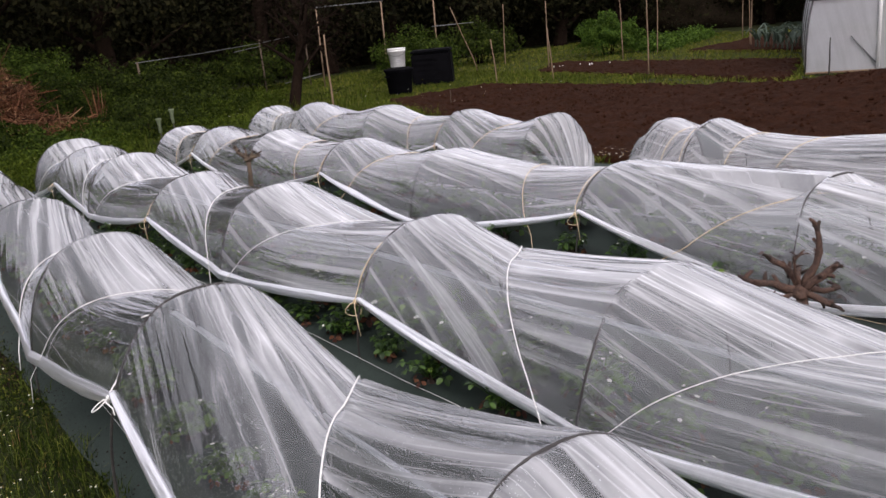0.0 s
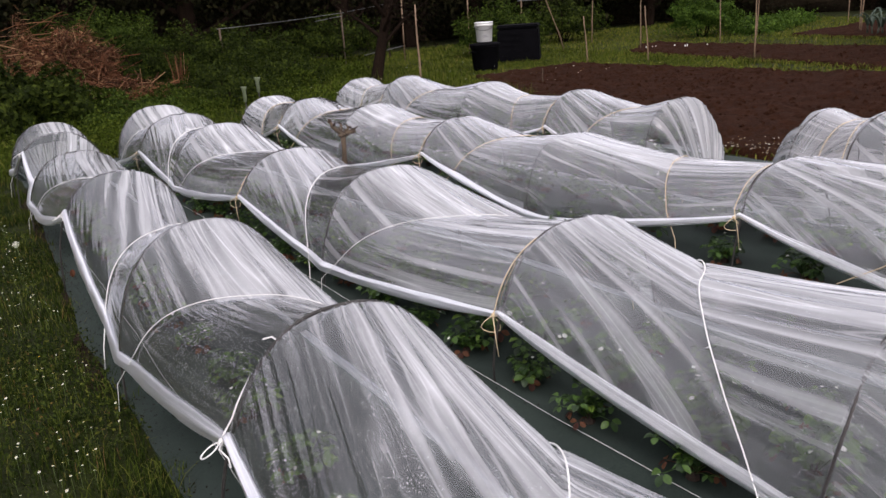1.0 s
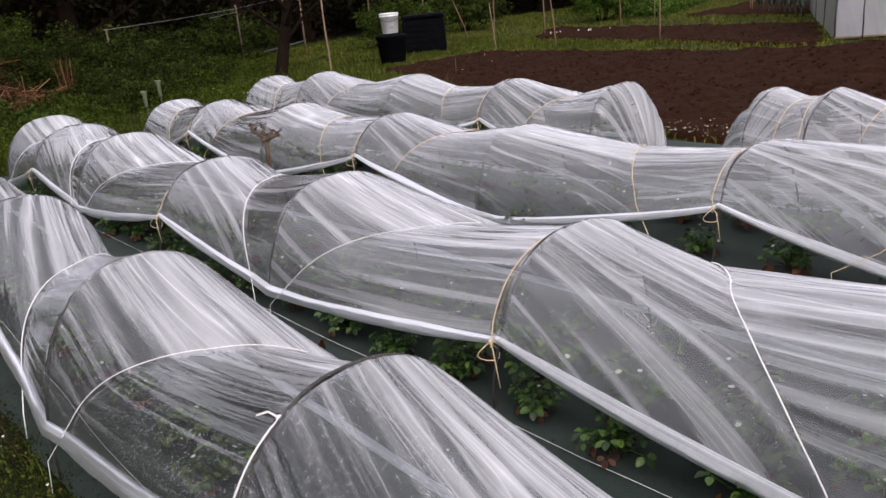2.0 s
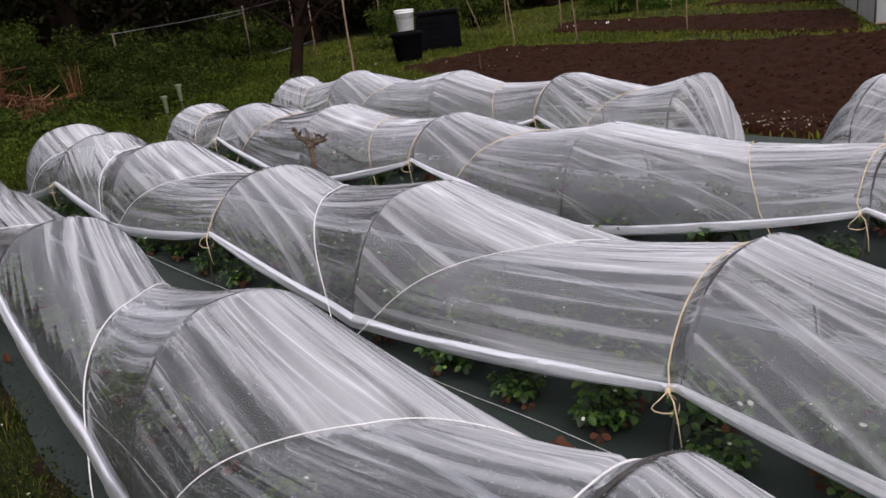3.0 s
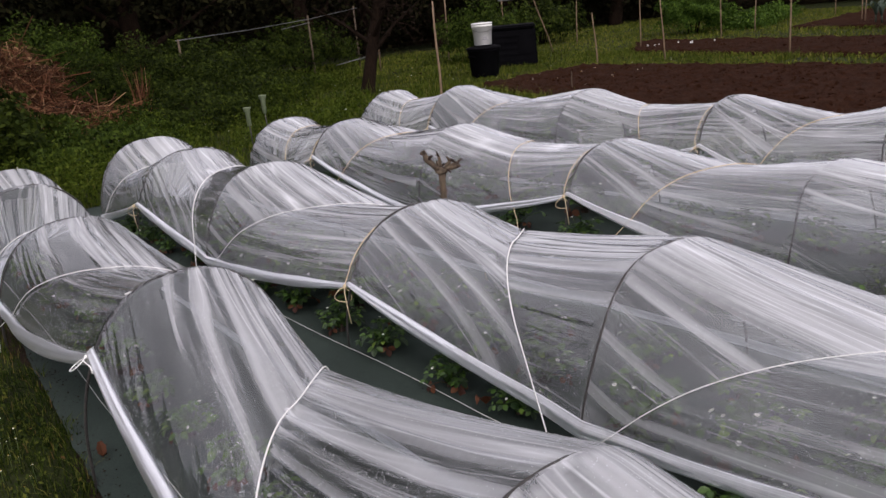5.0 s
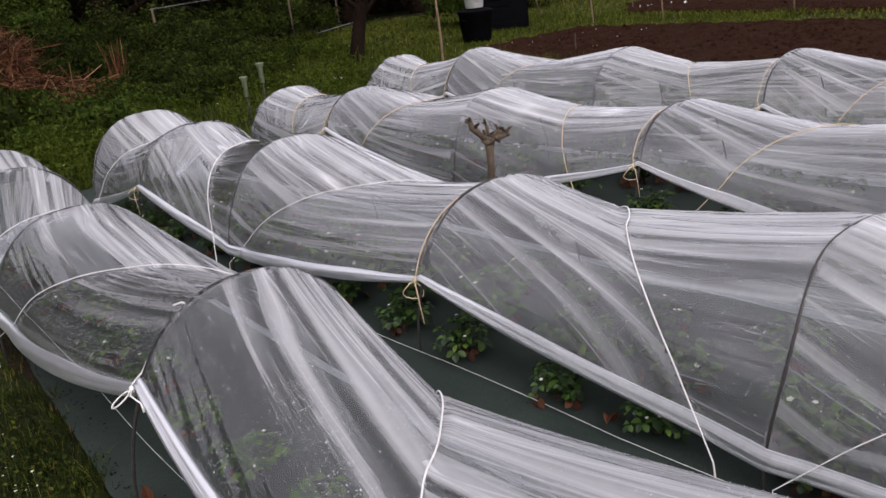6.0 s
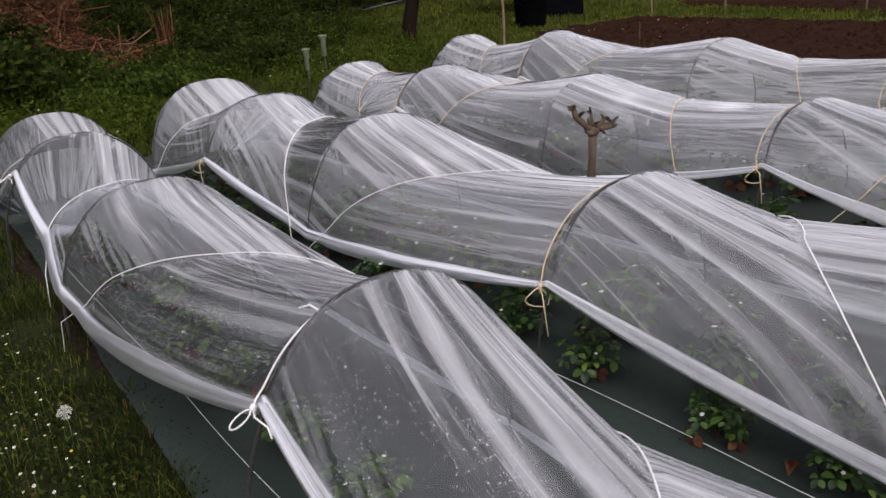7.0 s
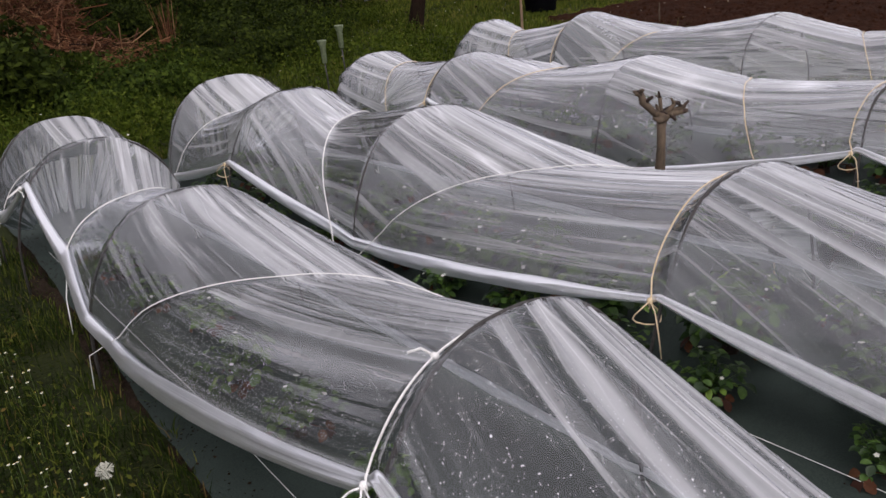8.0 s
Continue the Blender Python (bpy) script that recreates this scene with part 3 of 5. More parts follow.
rowA = Row(lambda y: -1.18 + 0.035 * y, 0.365, [(-4.9, 0.62, False), (-3.4, 0.66, True), (-2.01, 0.74, False), (-0.45, 0.665, True), (0.8, 0.635, False), (2.44, 0.59, True), (3.98, 0.515, False), (5.0, 0.54, True), (5.5, 0.58, False)], 0.42, 0.16, -4.9, 5.5, 1.0, 0.44, 0.44, bare_ties=(5.0,))
rowB = Row(lambda y: -0.02, 0.43, [(-5.2, 0.54, True), (-3.9, 0.54, False), (-2.55, 0.54, True), (-1.24, 0.54, False), (0.02, 0.545, True), (1.45, 0.555, False), (2.69, 0.515, True), (4.07, 0.555, False), (5.16, 0.545, True), (5.9, 0.57, False)], 0.265, 0.1, -5.2, 5.9, 2.0, thin=1.35, bare_ties=(5.16,))
rowC = Row(lambda y: 1.555 - 0.033 * y, 0.41, [(-5.2, 0.5, True), (-3.8, 0.5, False), (-2.5, 0.5, True), (-1.05, 0.53, False), (0.18, 0.5, True), (1.68, 0.49, False), (2.88, 0.505, True), (4.1, 0.53, False), (5.38, 0.51, True), (6.33, 0.48, False)], 0.28, 0.02, -5.2, 6.33, 3.0, 0.2, 0.12, 1.3, True)
rowD = Row(lambda y: 2.87 - 0.05 * y, 0.41, [(1.88, 0.55, False), (2.94, 0.56, True), (4.09, 0.585, False), (5.48, 0.595, True), (6.44, 0.54, False)], 0.3, 0.03, 1.88, 6.44, 4.0, 0.22, 0.12, 2.0, True)
rowE = Row(lambda y: 2.85 - 0.03 * y, 0.41, [(-5.2, 0.55, True), (-3.9, 0.55, False), (-2.5, 0.55, True), (-1.1, 0.54, False), (0.4, 0.545, True), (0.76, 0.54, False)], 0.28, 0.03, -5.2, 0.76, 5.0, 0.22, 0.12, 1.8, True)
rowA.cords = [("stay", -1.98, -0.62, 0.28) if k[0] == "stay" and abs(k[2] + 0.45) < 0.01 else ("stay", 1.19, 2.24, k[3]) if k[0] == "stay" and abs(k[2] - 2.44) < 0.01 else k for k in rowA.cords]
rowC.cords = [("stay", -0.35, -1.85, 0.2) if k[0] == "stay" and abs(k[1] + 0.14) < 0.01 else k for k in rowC.cords]
rowE.cords = [k for k in rowE.cords if k[1] < -0.9 or k[0] == "tie"] + [("stay", 0.6, 0.57, 0.16), ("stay", 0.14, 0.04, 0.22), ("stay", -0.16, -0.5, 0.24)]
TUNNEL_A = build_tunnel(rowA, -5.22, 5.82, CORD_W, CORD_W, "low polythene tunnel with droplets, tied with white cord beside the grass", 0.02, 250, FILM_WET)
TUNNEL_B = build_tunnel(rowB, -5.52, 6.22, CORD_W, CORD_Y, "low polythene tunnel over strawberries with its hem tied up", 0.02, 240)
build_tunnel(rowC, -5.52, 6.65, CORD_Y, CORD_Y, "low polythene tunnel over strawberries tied with sisal cord", 0.025, 150, FILM_FAR)
build_tunnel(rowD, 1.56, 6.76, CORD_Y, CORD_Y, "short low polythene tunnel with a draped end beside bare soil", 0.02, 170, FILM_FAR)
build_tunnel(rowE, -5.52, 1.02, CORD_Y, CORD_Y, "low polythene tunnel with a sloped end beside bare soil", 0.025, 130, FILM_FAR)

# ---------- beds, paths and rough grass ----------
def quad_sheet(name, c, nx, ny, z, material, rough, freq, seed, label, category, wob=0.12, left=None):
    """A patch between four corners, uneven on top and ragged at its edge."""
    V, F = [], []
    for j in range(ny + 1):
        for i in range(nx + 1):
            u, v = i / nx, j / ny
            x = (c[0][0] * (1 - u) + c[1][0] * u) * (1 - v) + (c[3][0] * (1 - u) + c[2][0] * u) * v
            y = (c[0][1] * (1 - u) + c[1][1] * u) * (1 - v) + (c[3][1] * (1 - u) + c[2][1] * u) * v
            if left:
                x = left(y) * (1 - u) + c[1][0] * u
            x, y = x + wob * fbm(x * 1.1, y * 1.1, seed), y + wob * fbm(x * 1.1, y * 1.1, seed + 4)
            on = i in (0, nx) or j in (0, ny)
            h = rough * fbm(x * freq, y * freq, seed) + 0.5 * rough * fbm(x * freq * 3, y * freq * 3, seed + 2)
            V.append((x, y, ground_z(x, y) + (-0.045 if on else z + h)))
    for j in range(ny):
        for i in range(nx):
            a = j * (nx + 1) + i
            F.append((a, a + 1, a + nx + 2, a + nx + 1))
    return tagged(mesh_ob(name, V, F, material), label, category, "", "structure")


def soil_left(y):
    """Edge of the big soil bed: along the tunnels, then bending away."""
    return 3.98 + 2.65 * (max(0.0, y - 2.4) / 6.7) ** 0.9


quad_sheet("soil_bed", ((4.05, -6.0), (9.35, -6.0), (9.55, 9.8), (6.6, 9.6)), 90, 220, 0.035, SOIL, 0.035, 3.2, 1.0, "bare dark brown tilled soil bed", "soil bed", 0.12, soil_left)
quad_sheet("soil_bed", ((10.05, 3.5), (13.2, 5.0), (13.9, 12.0), (11.55, 10.4)), 50, 80, 0.04, SOIL, 0.03, 3.2, 2.0, "bare tilled soil bed between grass paths", "soil bed")
quad_sheet("soil_bed", ((14.9, 5.0), (21.0, 7.0), (21.3, 10.3), (16.2, 9.7)), 50, 40, 0.04, SOIL, 0.03, 3.2, 3.0, "far bare soil bed by the leeks", "soil bed")
quad_sheet("soil_edge", ((-1.21, 1.0), (-1.1, 1.0), (-0.8, 6.0), (-0.9, 6.0)), 6, 60, -0.015, MUD, 0.012, 6, 4.0, "thin strip of crumbly soil along the membrane", "soil")


def in_quad(x, y, c):
    s = 0
    for i in range(4):
        (ax, ay), (bx, by) = c[i], c[(i + 1) % 4]
        s += 1 if (bx - ax) * (y - ay) - (by - ay) * (x - ax) > 0 else 0
    return s == 4


S1 = ((4.05, -6.0), (9.35, -6.0), (9.55, 9.8), (6.6, 9.6))
S2 = ((10.05, 3.5), (13.2, 5.0), (13.9, 12.0), (11.55, 10.4))
S3 = ((14.9, 5.0), (21.0, 7.0), (21.3, 10.3), (16.2, 9.7))


def bare(x, y):
    return (soil_left(y) < x < 9.42 and -6 < y < 9.6) or in_quad(x, y, S2) or in_quad(x, y, S3) or (left_edge(y) < x < 3.85 and y < 6.72)


def clods():
    rng = random.Random(5)
    parts = []
    for c, n in ((S1, 2600), (S2, 700)):
        k = 0
        while k < n:
            x, y = rng.uniform(4, 14), rng.uniform(-3, 11.5)
            if not (soil_left(y) + 0.1 < x < 9.35 and y < 9.0 if c is S1 else in_quad(x, y, c)):
                continue
            k += 1
            r = rng.uniform(0.012, 0.05) * rng.uniform(0.5, 1)
            z = ground_z(x, y) + 0.035 + 0.035 * fbm(x * 3.2, y * 3.2, 1.0 if c is S1 else 2.0)
            v = []
            for dx, dy, dz in ((1, 0, 0), (0, 1, 0), (-1, 0, 0), (0, -1, 0), (0, 0, 1), (0, 0, -1)):
                q = r * rng.uniform(0.7, 1.3)
                v.append((x + dx * q, y + dy * q, z + dz * q * 0.7))
            parts.append((v, [(0, 1, 4), (1, 2, 4), (2, 3, 4), (3, 0, 4), (1, 0, 5), (2, 1, 5), (3, 2, 5), (0, 3, 5)]))
    V, F = merge(parts)
    tagged(mesh_ob("soil_clods", V, F, SOIL, None, False), "loose clods of dark tilled soil", "soil", "", "stuff")


clods()


def crumbs():
    """Bits of earth and dead leaf that have fallen on the membrane, mostly by the grass."""
    rng = random.Random(6)
    parts = []
    for k in range(1300):
        y = rng.uniform(-1.2, 6.4)
        x = left_edge(y) + abs(rng.gauss(0, 0.06)) if k < 1000 else rng.uniform(-0.55, 0.02)
        r = rng.uniform(0.0015, 0.0055) * rng.uniform(0.5, 1)
        z = 0.004 + r * 0.4
        v = []
        for dx, dy, dz in ((1, 0, 0), (0, 1, 0), (-1, 0, 0), (0, -1, 0), (0, 0, 1), (0, 0, -1)):
            q = r * rng.uniform(0.5, 1.5)
            v.append((x + dx * q, y + dy * q, z + dz * q * 0.6))
        parts.append((v, [(0, 1, 4), (1, 2, 4), (2, 3, 4), (3, 0, 4), (1, 0, 5), (2, 1, 5), (3, 2, 5), (0, 3, 5)]))
    V, F = merge(parts)
    tagged(mesh_ob("soil_crumbs", V, F, MUD, None, False), "small crumbs of earth scattered on the membrane", "soil", "", "stuff")


crumbs()


def near_grass():
    rng = random.Random(21)
    spots = []
    while len(spots) < 120000:
        x, y = rng.uniform(-4.4, -0.9), rng.uniform(-3.0, 7.4)
        if x > left_edge(y) + 0.02 + 0.06 * fbm(y * 3, 1.0) and y < 6.75:
            continue
        if x < -2.6 and rng.random() < 0.6:
            continue
        k = 0.7 + 1.0 * fbm(x * 2.6, y * 2.6, 3.0)
        if rng.random() > 0.55 + 0.6 * fbm(x * 2.3, y * 2.3, 9.0):
            continue
        spots.append((x, y, -0.02, max(0.3, k)))
    V, F = blades(rng, spots, 0.02, 0.075, 0.0034, 1.5)
    tagged(mesh_ob("meadow_grass", V, F, MEADOW, None, False), "short damp meadow grass beside the tunnels", "grass", "", "stuff")
    # clover and broad low leaves between the blades
    def spot(r):
        while True:
            x, y = r.uniform(-4.0, -1.1), r.uniform(-2.5, 7.2)
            if x < left_edge(y) + 0.02 and r.random() < 0.35 + 0.8 * fbm(x * 1.2, y * 1.2, 5.0) + 0.2:
                return (x, y, r.uniform(-0.01, 0.045)), (0, 0, 1.2)
    V, F = leaf_cloud(rng, 120000, spot, 0.0105, 1.3, 1.5)
    tagged(mesh_ob("clover", V, F, CLOVER, None, False), "low clover and daisy leaves in the grass", "clover", "", "stuff")


near_grass()


def far_grass():
    rng = random.Random(22)
    spots = []
    while len(spots) < 115000:
        x, y = rng.uniform(-6, 12), rng.uniform(6.4, 19)
        if bare(x, y) or rng.random() > 1.1 - (y - 6.4) / 16:
            continue
        spots.append((x, y, -0.03, max(0.35, 0.75 + 1.2 * fbm(x * 0.8, y * 0.8, 2.0))))
    V, F = blades(rng, spots, 0.03, 0.11, 0.0095, 1.1)
    tall = []
    while len(tall) < 15000:
        x, y = rng.uniform(-4, 6.5), rng.uniform(6.5, 14)
        k = fbm(x * 1.7, y * 1.7, 6.0) + 0.25 * math.exp(-((y - 7.0) / 0.7) ** 2)
        if bare(x, y) or rng.random() > k * 2.2:
            continue
        tall.append((x, y, -0.03, 0.6 + 0.9 * rng.random() * min(1.5, k * 3)))
    V2, F2 = blades(rng, tall, 0.06, 0.17, 0.008, 0.9)
    tagged(mesh_ob("tall_grass", V2, F2, GRASS, None, False), "taller tufts of rough grass and weeds", "grass", "", "stuff")

    def weed(r):
        while True:
            x, y = r.uniform(-3.5, 4.5), r.uniform(6.6, 12.5)
            k = fbm(x * 1.3, y * 1.3, 12.0)
            if not bare(x, y) and r.random() < k * 2.0:
                return (x, y, r.uniform(0.0, 0.1 + 0.35 * k)), (0, 0, 0.7)
    V2, F2 = leaf_cloud(rng, 34000, weed, 0.024, 1.2, 1.7)
    tagged(mesh_ob("ground_weed_leaves", V2, F2, WEED, None, False), "low broad weed leaves among the grass", "weeds", "", "stuff")
    tagged(mesh_ob("rough_grass", V, F, GRASS, None, False), "rough green grass beyond the tunnel ends", "grass", "", "stuff")
    spots = []
    while len(spots) < 85000:
        x, y = rng.uniform(3.7, 24), rng.uniform(-4, 19)
        if bare(x, y) or (x < 9 and y > 6.5 and x < 6) or (10.7 < x < 16 and y < 3.6):
            continue
        spots.append((x, y, ground_z(x, y) - 0.03, max(0.4, 0.8 + 0.7 * fbm(x, y, 4.0))))
    V, F = blades(rng, spots, 0.03, 0.09, 0.014, 1.2)
    tagged(mesh_ob("path_grass", V, F, PATH_GRASS, None, False), "grass paths between the vegetable beds", "grass", "", "stuff")
    # rough edge where the grass leans over the beds
    spots = []
    for c in (S1, S2, S3):
        for i in range(4):
            (ax, ay), (bx, by) = c[i], c[(i + 1) % 4]
            L = math.hypot(bx - ax, by - ay)
            if c is S1 and i == 3:
                for _ in range(1200):
                    q = rng.uniform(2.0, 9.1)
                    spots.append((soil_left(q) + rng.gauss(0, 0.1), q, 0.0, 0.9))
                continue
            for _ in range(int(L * 130)):
                u = rng.random()
                spots.append((ax + (bx - ax) * u + rng.gauss(0, 0.09), ay + (by - ay) * u + rng.gauss(0, 0.09), 0.0, 0.9))
    V, F = blades(rng, spots, 0.02, 0.06, 0.016, 2.4)
    tagged(mesh_ob("edge_grass", V, F, PATH_GRASS, None, False), "tufts of grass along the bed edges", "grass", "", "stuff")


far_grass()


def flowers():
    rng = random.Random(31)
    petals, discs, stems = [], [], []

    def daisy(x, y, z, r, tip):
        n = 7
        v = [(x, y, z)]
        for k in range(n * 2):
            a = math.pi * k / n
            rr = r if k % 2 == 0 else r * 0.62
            v.append((x + rr * math.cos(a), y + rr * math.sin(a), z + tip * rr * math.cos(a - 1)))
        petals.append((v, [(0, 1 + k, 1 + (k + 1) % (2 * n)) for k in range(2 * n)]))
        m = r * 0.36
        discs.append(([(x + m * math.cos(k), y + m * math.sin(k), z + 0.0015) for k in (0, 1.05, 2.1, 3.14, 4.19, 5.24)] + [(x, y, z + m * 0.6)], [(k, (k + 1) % 6, 6) for k in range(6)]))

    for _ in range(4200):
        x, y = rng.uniform(-3.6, -1.2), rng.uniform(-2.0, 7.0)
        if fbm(x * 1.5, y * 1.5, 8.0) < -0.12:
            continue
        h = rng.uniform(0.03, 0.062)
        daisy(x, y, h, rng.uniform(0.0032, 0.006), rng.uniform(-0.5, 0.5))
        stems.append(tube_data([(x, y, -0.02), (x, y, h)], 0.0007, 3, False))
    for _ in range(120):
        x, y = rng.gauss(4.0, 0.12), rng.gauss(1.45, 0.45)
        daisy(x, y, rng.uniform(0.05, 0.12), rng.uniform(0.006, 0.009), rng.uniform(-0.4, 0.4))
    for _ in range(160):
        x, y = rng.uniform(0, 9), rng.uniform(6.9, 13)
        daisy(x, y, rng.uniform(0.1, 0.18), rng.uniform(0.008, 0.014), rng.uniform(-0.4, 0.4))
    V, F = merge(petals)
    tagged(mesh_ob("daisies", V, F, PETAL, None, False), "small white daisies scattered through the grass", "daisy", "", "stuff")
    for _ in range(60):
        x, y = rng.uniform(-3.2, -1.22), rng.uniform(-1.5, 6.5)
        z, r = rng.uniform(0.02, 0.05), rng.uniform(0.003, 0.006)
        discs.append(([(x + r * math.cos(k), y + r * math.sin(k), z) for k in (0, 1.05, 2.1, 3.14, 4.19, 5.24)] + [(x, y, z + r * 0.7)], [(k, (k + 1) % 6, 6) for k in range(6)]))
    V, F = merge(discs)
    tagged(mesh_ob("yellow_flowers", V, F, YOLK, None, False), "tiny yellow flower heads in the grass", "flower", "", "stuff")
    V, F = merge(stems)
    tagged(mesh_ob("flower_stems", V, F, STEM, None, False), "thin green daisy stems", "stem", "", "stuff")


flowers()


def seed_head(x, y, h, r, seed):
    """Dandelion clock: a hollow ball of pale threads on a bent stalk."""
    rng = random.Random(seed)
    d = empty("dandelion_clock", (x, y, 0), "ragged white dandelion seed head standing in the grass", "dandelion", "dandelion clocks")
    tube("stalk", [(0, 0, -0.03), (0.004, 0, h * 0.5), (0, 0.003, h)], 0.0014, STEM, d, 5)
    parts = []
    for _ in range(90):
        w = Vector((rng.gauss(0, 1), rng.gauss(0, 1), rng.gauss(0.2, 1))).normalized()
        c0, k = Vector((0, 0.003, h)), rng.uniform(0.75, 1.05)
        parts.append(tube_data([c0 + w * 0.003, c0 + w * r * k], 0.0004, 3, False))
        for _ in range(4):
            e = (w + Vector((rng.gauss(0, 1), rng.gauss(0, 1), rng.gauss(0, 1))) * 0.5).normalized() * r * 0.3
            parts.append(tube_data([c0 + w * r * k * 0.85, c0 + w * r * k * 0.85 + e], 0.00035, 3, False))
    V, F = merge(parts)
    tagged(mesh_ob("seed_threads", [tuple(v) for v in V], F, PETAL, d, False), "fine white seed threads", "", "", "stuff")


seed_head(-1.215, 3.33, 0.085, 0.02, 5)


# ---------- strawberry plants ----------
def leaflet(length, width, base, way, up, cup):
    """One toothed leaflet, folded a little along its midrib."""
    side = way.cross(up).normalized()
    prof = ((0.0, 0.08), (0.18, 0.62), (0.3, 0.72), (0.42, 0.98), (0.55, 0.9), (0.68, 1.0), (0.8, 0.68), (0.92, 0.5), (1.0, 0.0))
    V, F = [], []
    for u, w in prof:
        m = base + way * length * u + up * (-0.25 * length * u * u)
        e = up * (cup * width * w * 0.5)
        V += [m - side * width * 0.5 * w + e, m, m + side * width * 0.5 * w + e]
    for i in range(len(prof) - 1):
        a = i * 3
        F += [(a, a + 1, a + 4, a + 3), (a + 1, a + 2, a + 5, a + 4)]
    return V, F


def leaf_mesh(name, rng, stalk, size, material):
    out = Vector((0.45, 0, 1)).normalized()
    pts = [Vector((0, 0, 0)), Vector((0.12, 0, 0.5)) * stalk, Vector((0.42, 0, 0.9)) * stalk]
    parts = [tube_data(pts, [0.0022, 0.0018, 0.0014], 4, False)]
    tip = pts[-1]
    for a in (-1.15, 0, 1.15):
        a2 = a + rng.uniform(-0.15, 0.15)
        way = Vector((math.cos(a2), math.sin(a2), rng.uniform(-0.1, 0.25))).normalized()
        up = Vector((-0.2, 0, 1)).normalized()
        s = size * rng.uniform(0.85, 1.1) * (1.12 if a == 0 else 1)
        parts.append(leaflet(s, s * 0.74, tip + way * 0.006, way, up, rng.uniform(0.2, 0.6)))
    V, F = merge(parts)
    ob = mesh_ob(name, [tuple(v) for v in V], F, material)
    me = ob.data
    bpy.data.objects.remove(ob)
    return me


def flower_mesh():
    parts = [tube_data([(0, 0, 0), (0.03, 0, 0.1), (0.05, 0, 0.16)], 0.0013, 3, False)]
    V, F = merge(parts)
    c = Vector((0.05, 0, 0.163))
    for k in range(5):
        a = 2 * math.pi * k / 5
        b = len(V)
        d, w = Vector((math.cos(a), math.sin(a), 0.15)), Vector((-math.sin(a), math.cos(a), 0))
        V += [c, c + d * 0.006 + w * 0.005, c + d * 0.011, c + d * 0.006 - w * 0.005]
        F.append((b, b + 1, b + 2, b + 3))
    ob = mesh_ob("flower", [tuple(v) for v in V], F, PETAL)
    me = ob.data
    me.materials.append(STEM)
    for f_ in list(me.polygons)[:-5]:
        f_.material_index = 1
    bpy.data.objects.remove(ob)
    return me


def strawberry(seed, leaves, spread, old, blossoms, meshes, old_meshes, flower):
    rng = random.Random(seed)
    p = empty("strawberry_plant", (0, 0, 0), "leafy green strawberry plant growing through the membrane", "strawberry plant", "strawberry plants")
    bm = bmesh.new()
    bmesh.ops.create_cone(bm, cap_ends=True, segments=7, radius1=0.022, radius2=0.012, depth=0.04, matrix=Matrix.Translation((0, 0, 0.015)))
    part("crown", bm, STUB_END, p)
    tuft = []
    for i in range(30):
        az, lean, k = rng.uniform(0, 6.283), rng.uniform(0.0, 1.05), rng.uniform(0.06, 0.15) * spread
        way = Vector((math.cos(az) * math.sin(lean), math.sin(az) * math.sin(lean), math.cos(lean)))
        tip = way * k
        tuft.append(tube_data([Vector((0, 0, 0.01)), tip * 0.6 + Vector((0, 0, 0.01)), tip], 0.0012, 3, False))
        for a in (-1.2, 0, 1.2):
            d = Vector((math.cos(az + a), math.sin(az + a), rng.uniform(-0.3, 0.3))).normalized()
            size = rng.uniform(0.02, 0.034)
            tuft.append(leaflet(size, size * 0.7, tip, d, Vector((rng.gauss(0, 0.25), rng.gauss(0, 0.25), 1)).normalized(), rng.uniform(0.2, 0.7)))
    V, F = merge(tuft)
    tagged(mesh_ob("inner_leaves", [tuple(v) for v in V], F, BERRY, p), "dense dark green inner leaves", "", "", "stuff")
    for i in range(leaves + old):
        dead = i >= leaves
        o = new("leaf", rng.choice(old_meshes if dead else meshes))
        o.parent = p
        az = 2.4 * i + rng.uniform(-0.4, 0.4)
        tilt = rng.uniform(0.75, 1.15) if dead else rng.uniform(-0.25, 0.75)
        k = rng.uniform(0.75, 1.15) * spread
        o.matrix_basis = Matrix.LocRotScale((0.012 * math.cos(az), 0.012 * math.sin(az), 0.02), Euler((0, tilt, az)), (k, k, k * (0.8 if dead else 1)))
        if dead:
            tagged(o, "withered reddish brown leaf")
    for i in range(blossoms):
        o = new("flower", flower)
        o.parent = p
        az, k = rng.uniform(0, 6.28), rng.uniform(0.55, 0.85)
        o.matrix_basis = Matrix.LocRotScale((0, 0, 0.02), Euler((0, rng.uniform(0.0, 0.7), az)), (k, k, k))
        tagged(o, "white strawberry blossom")
    return p


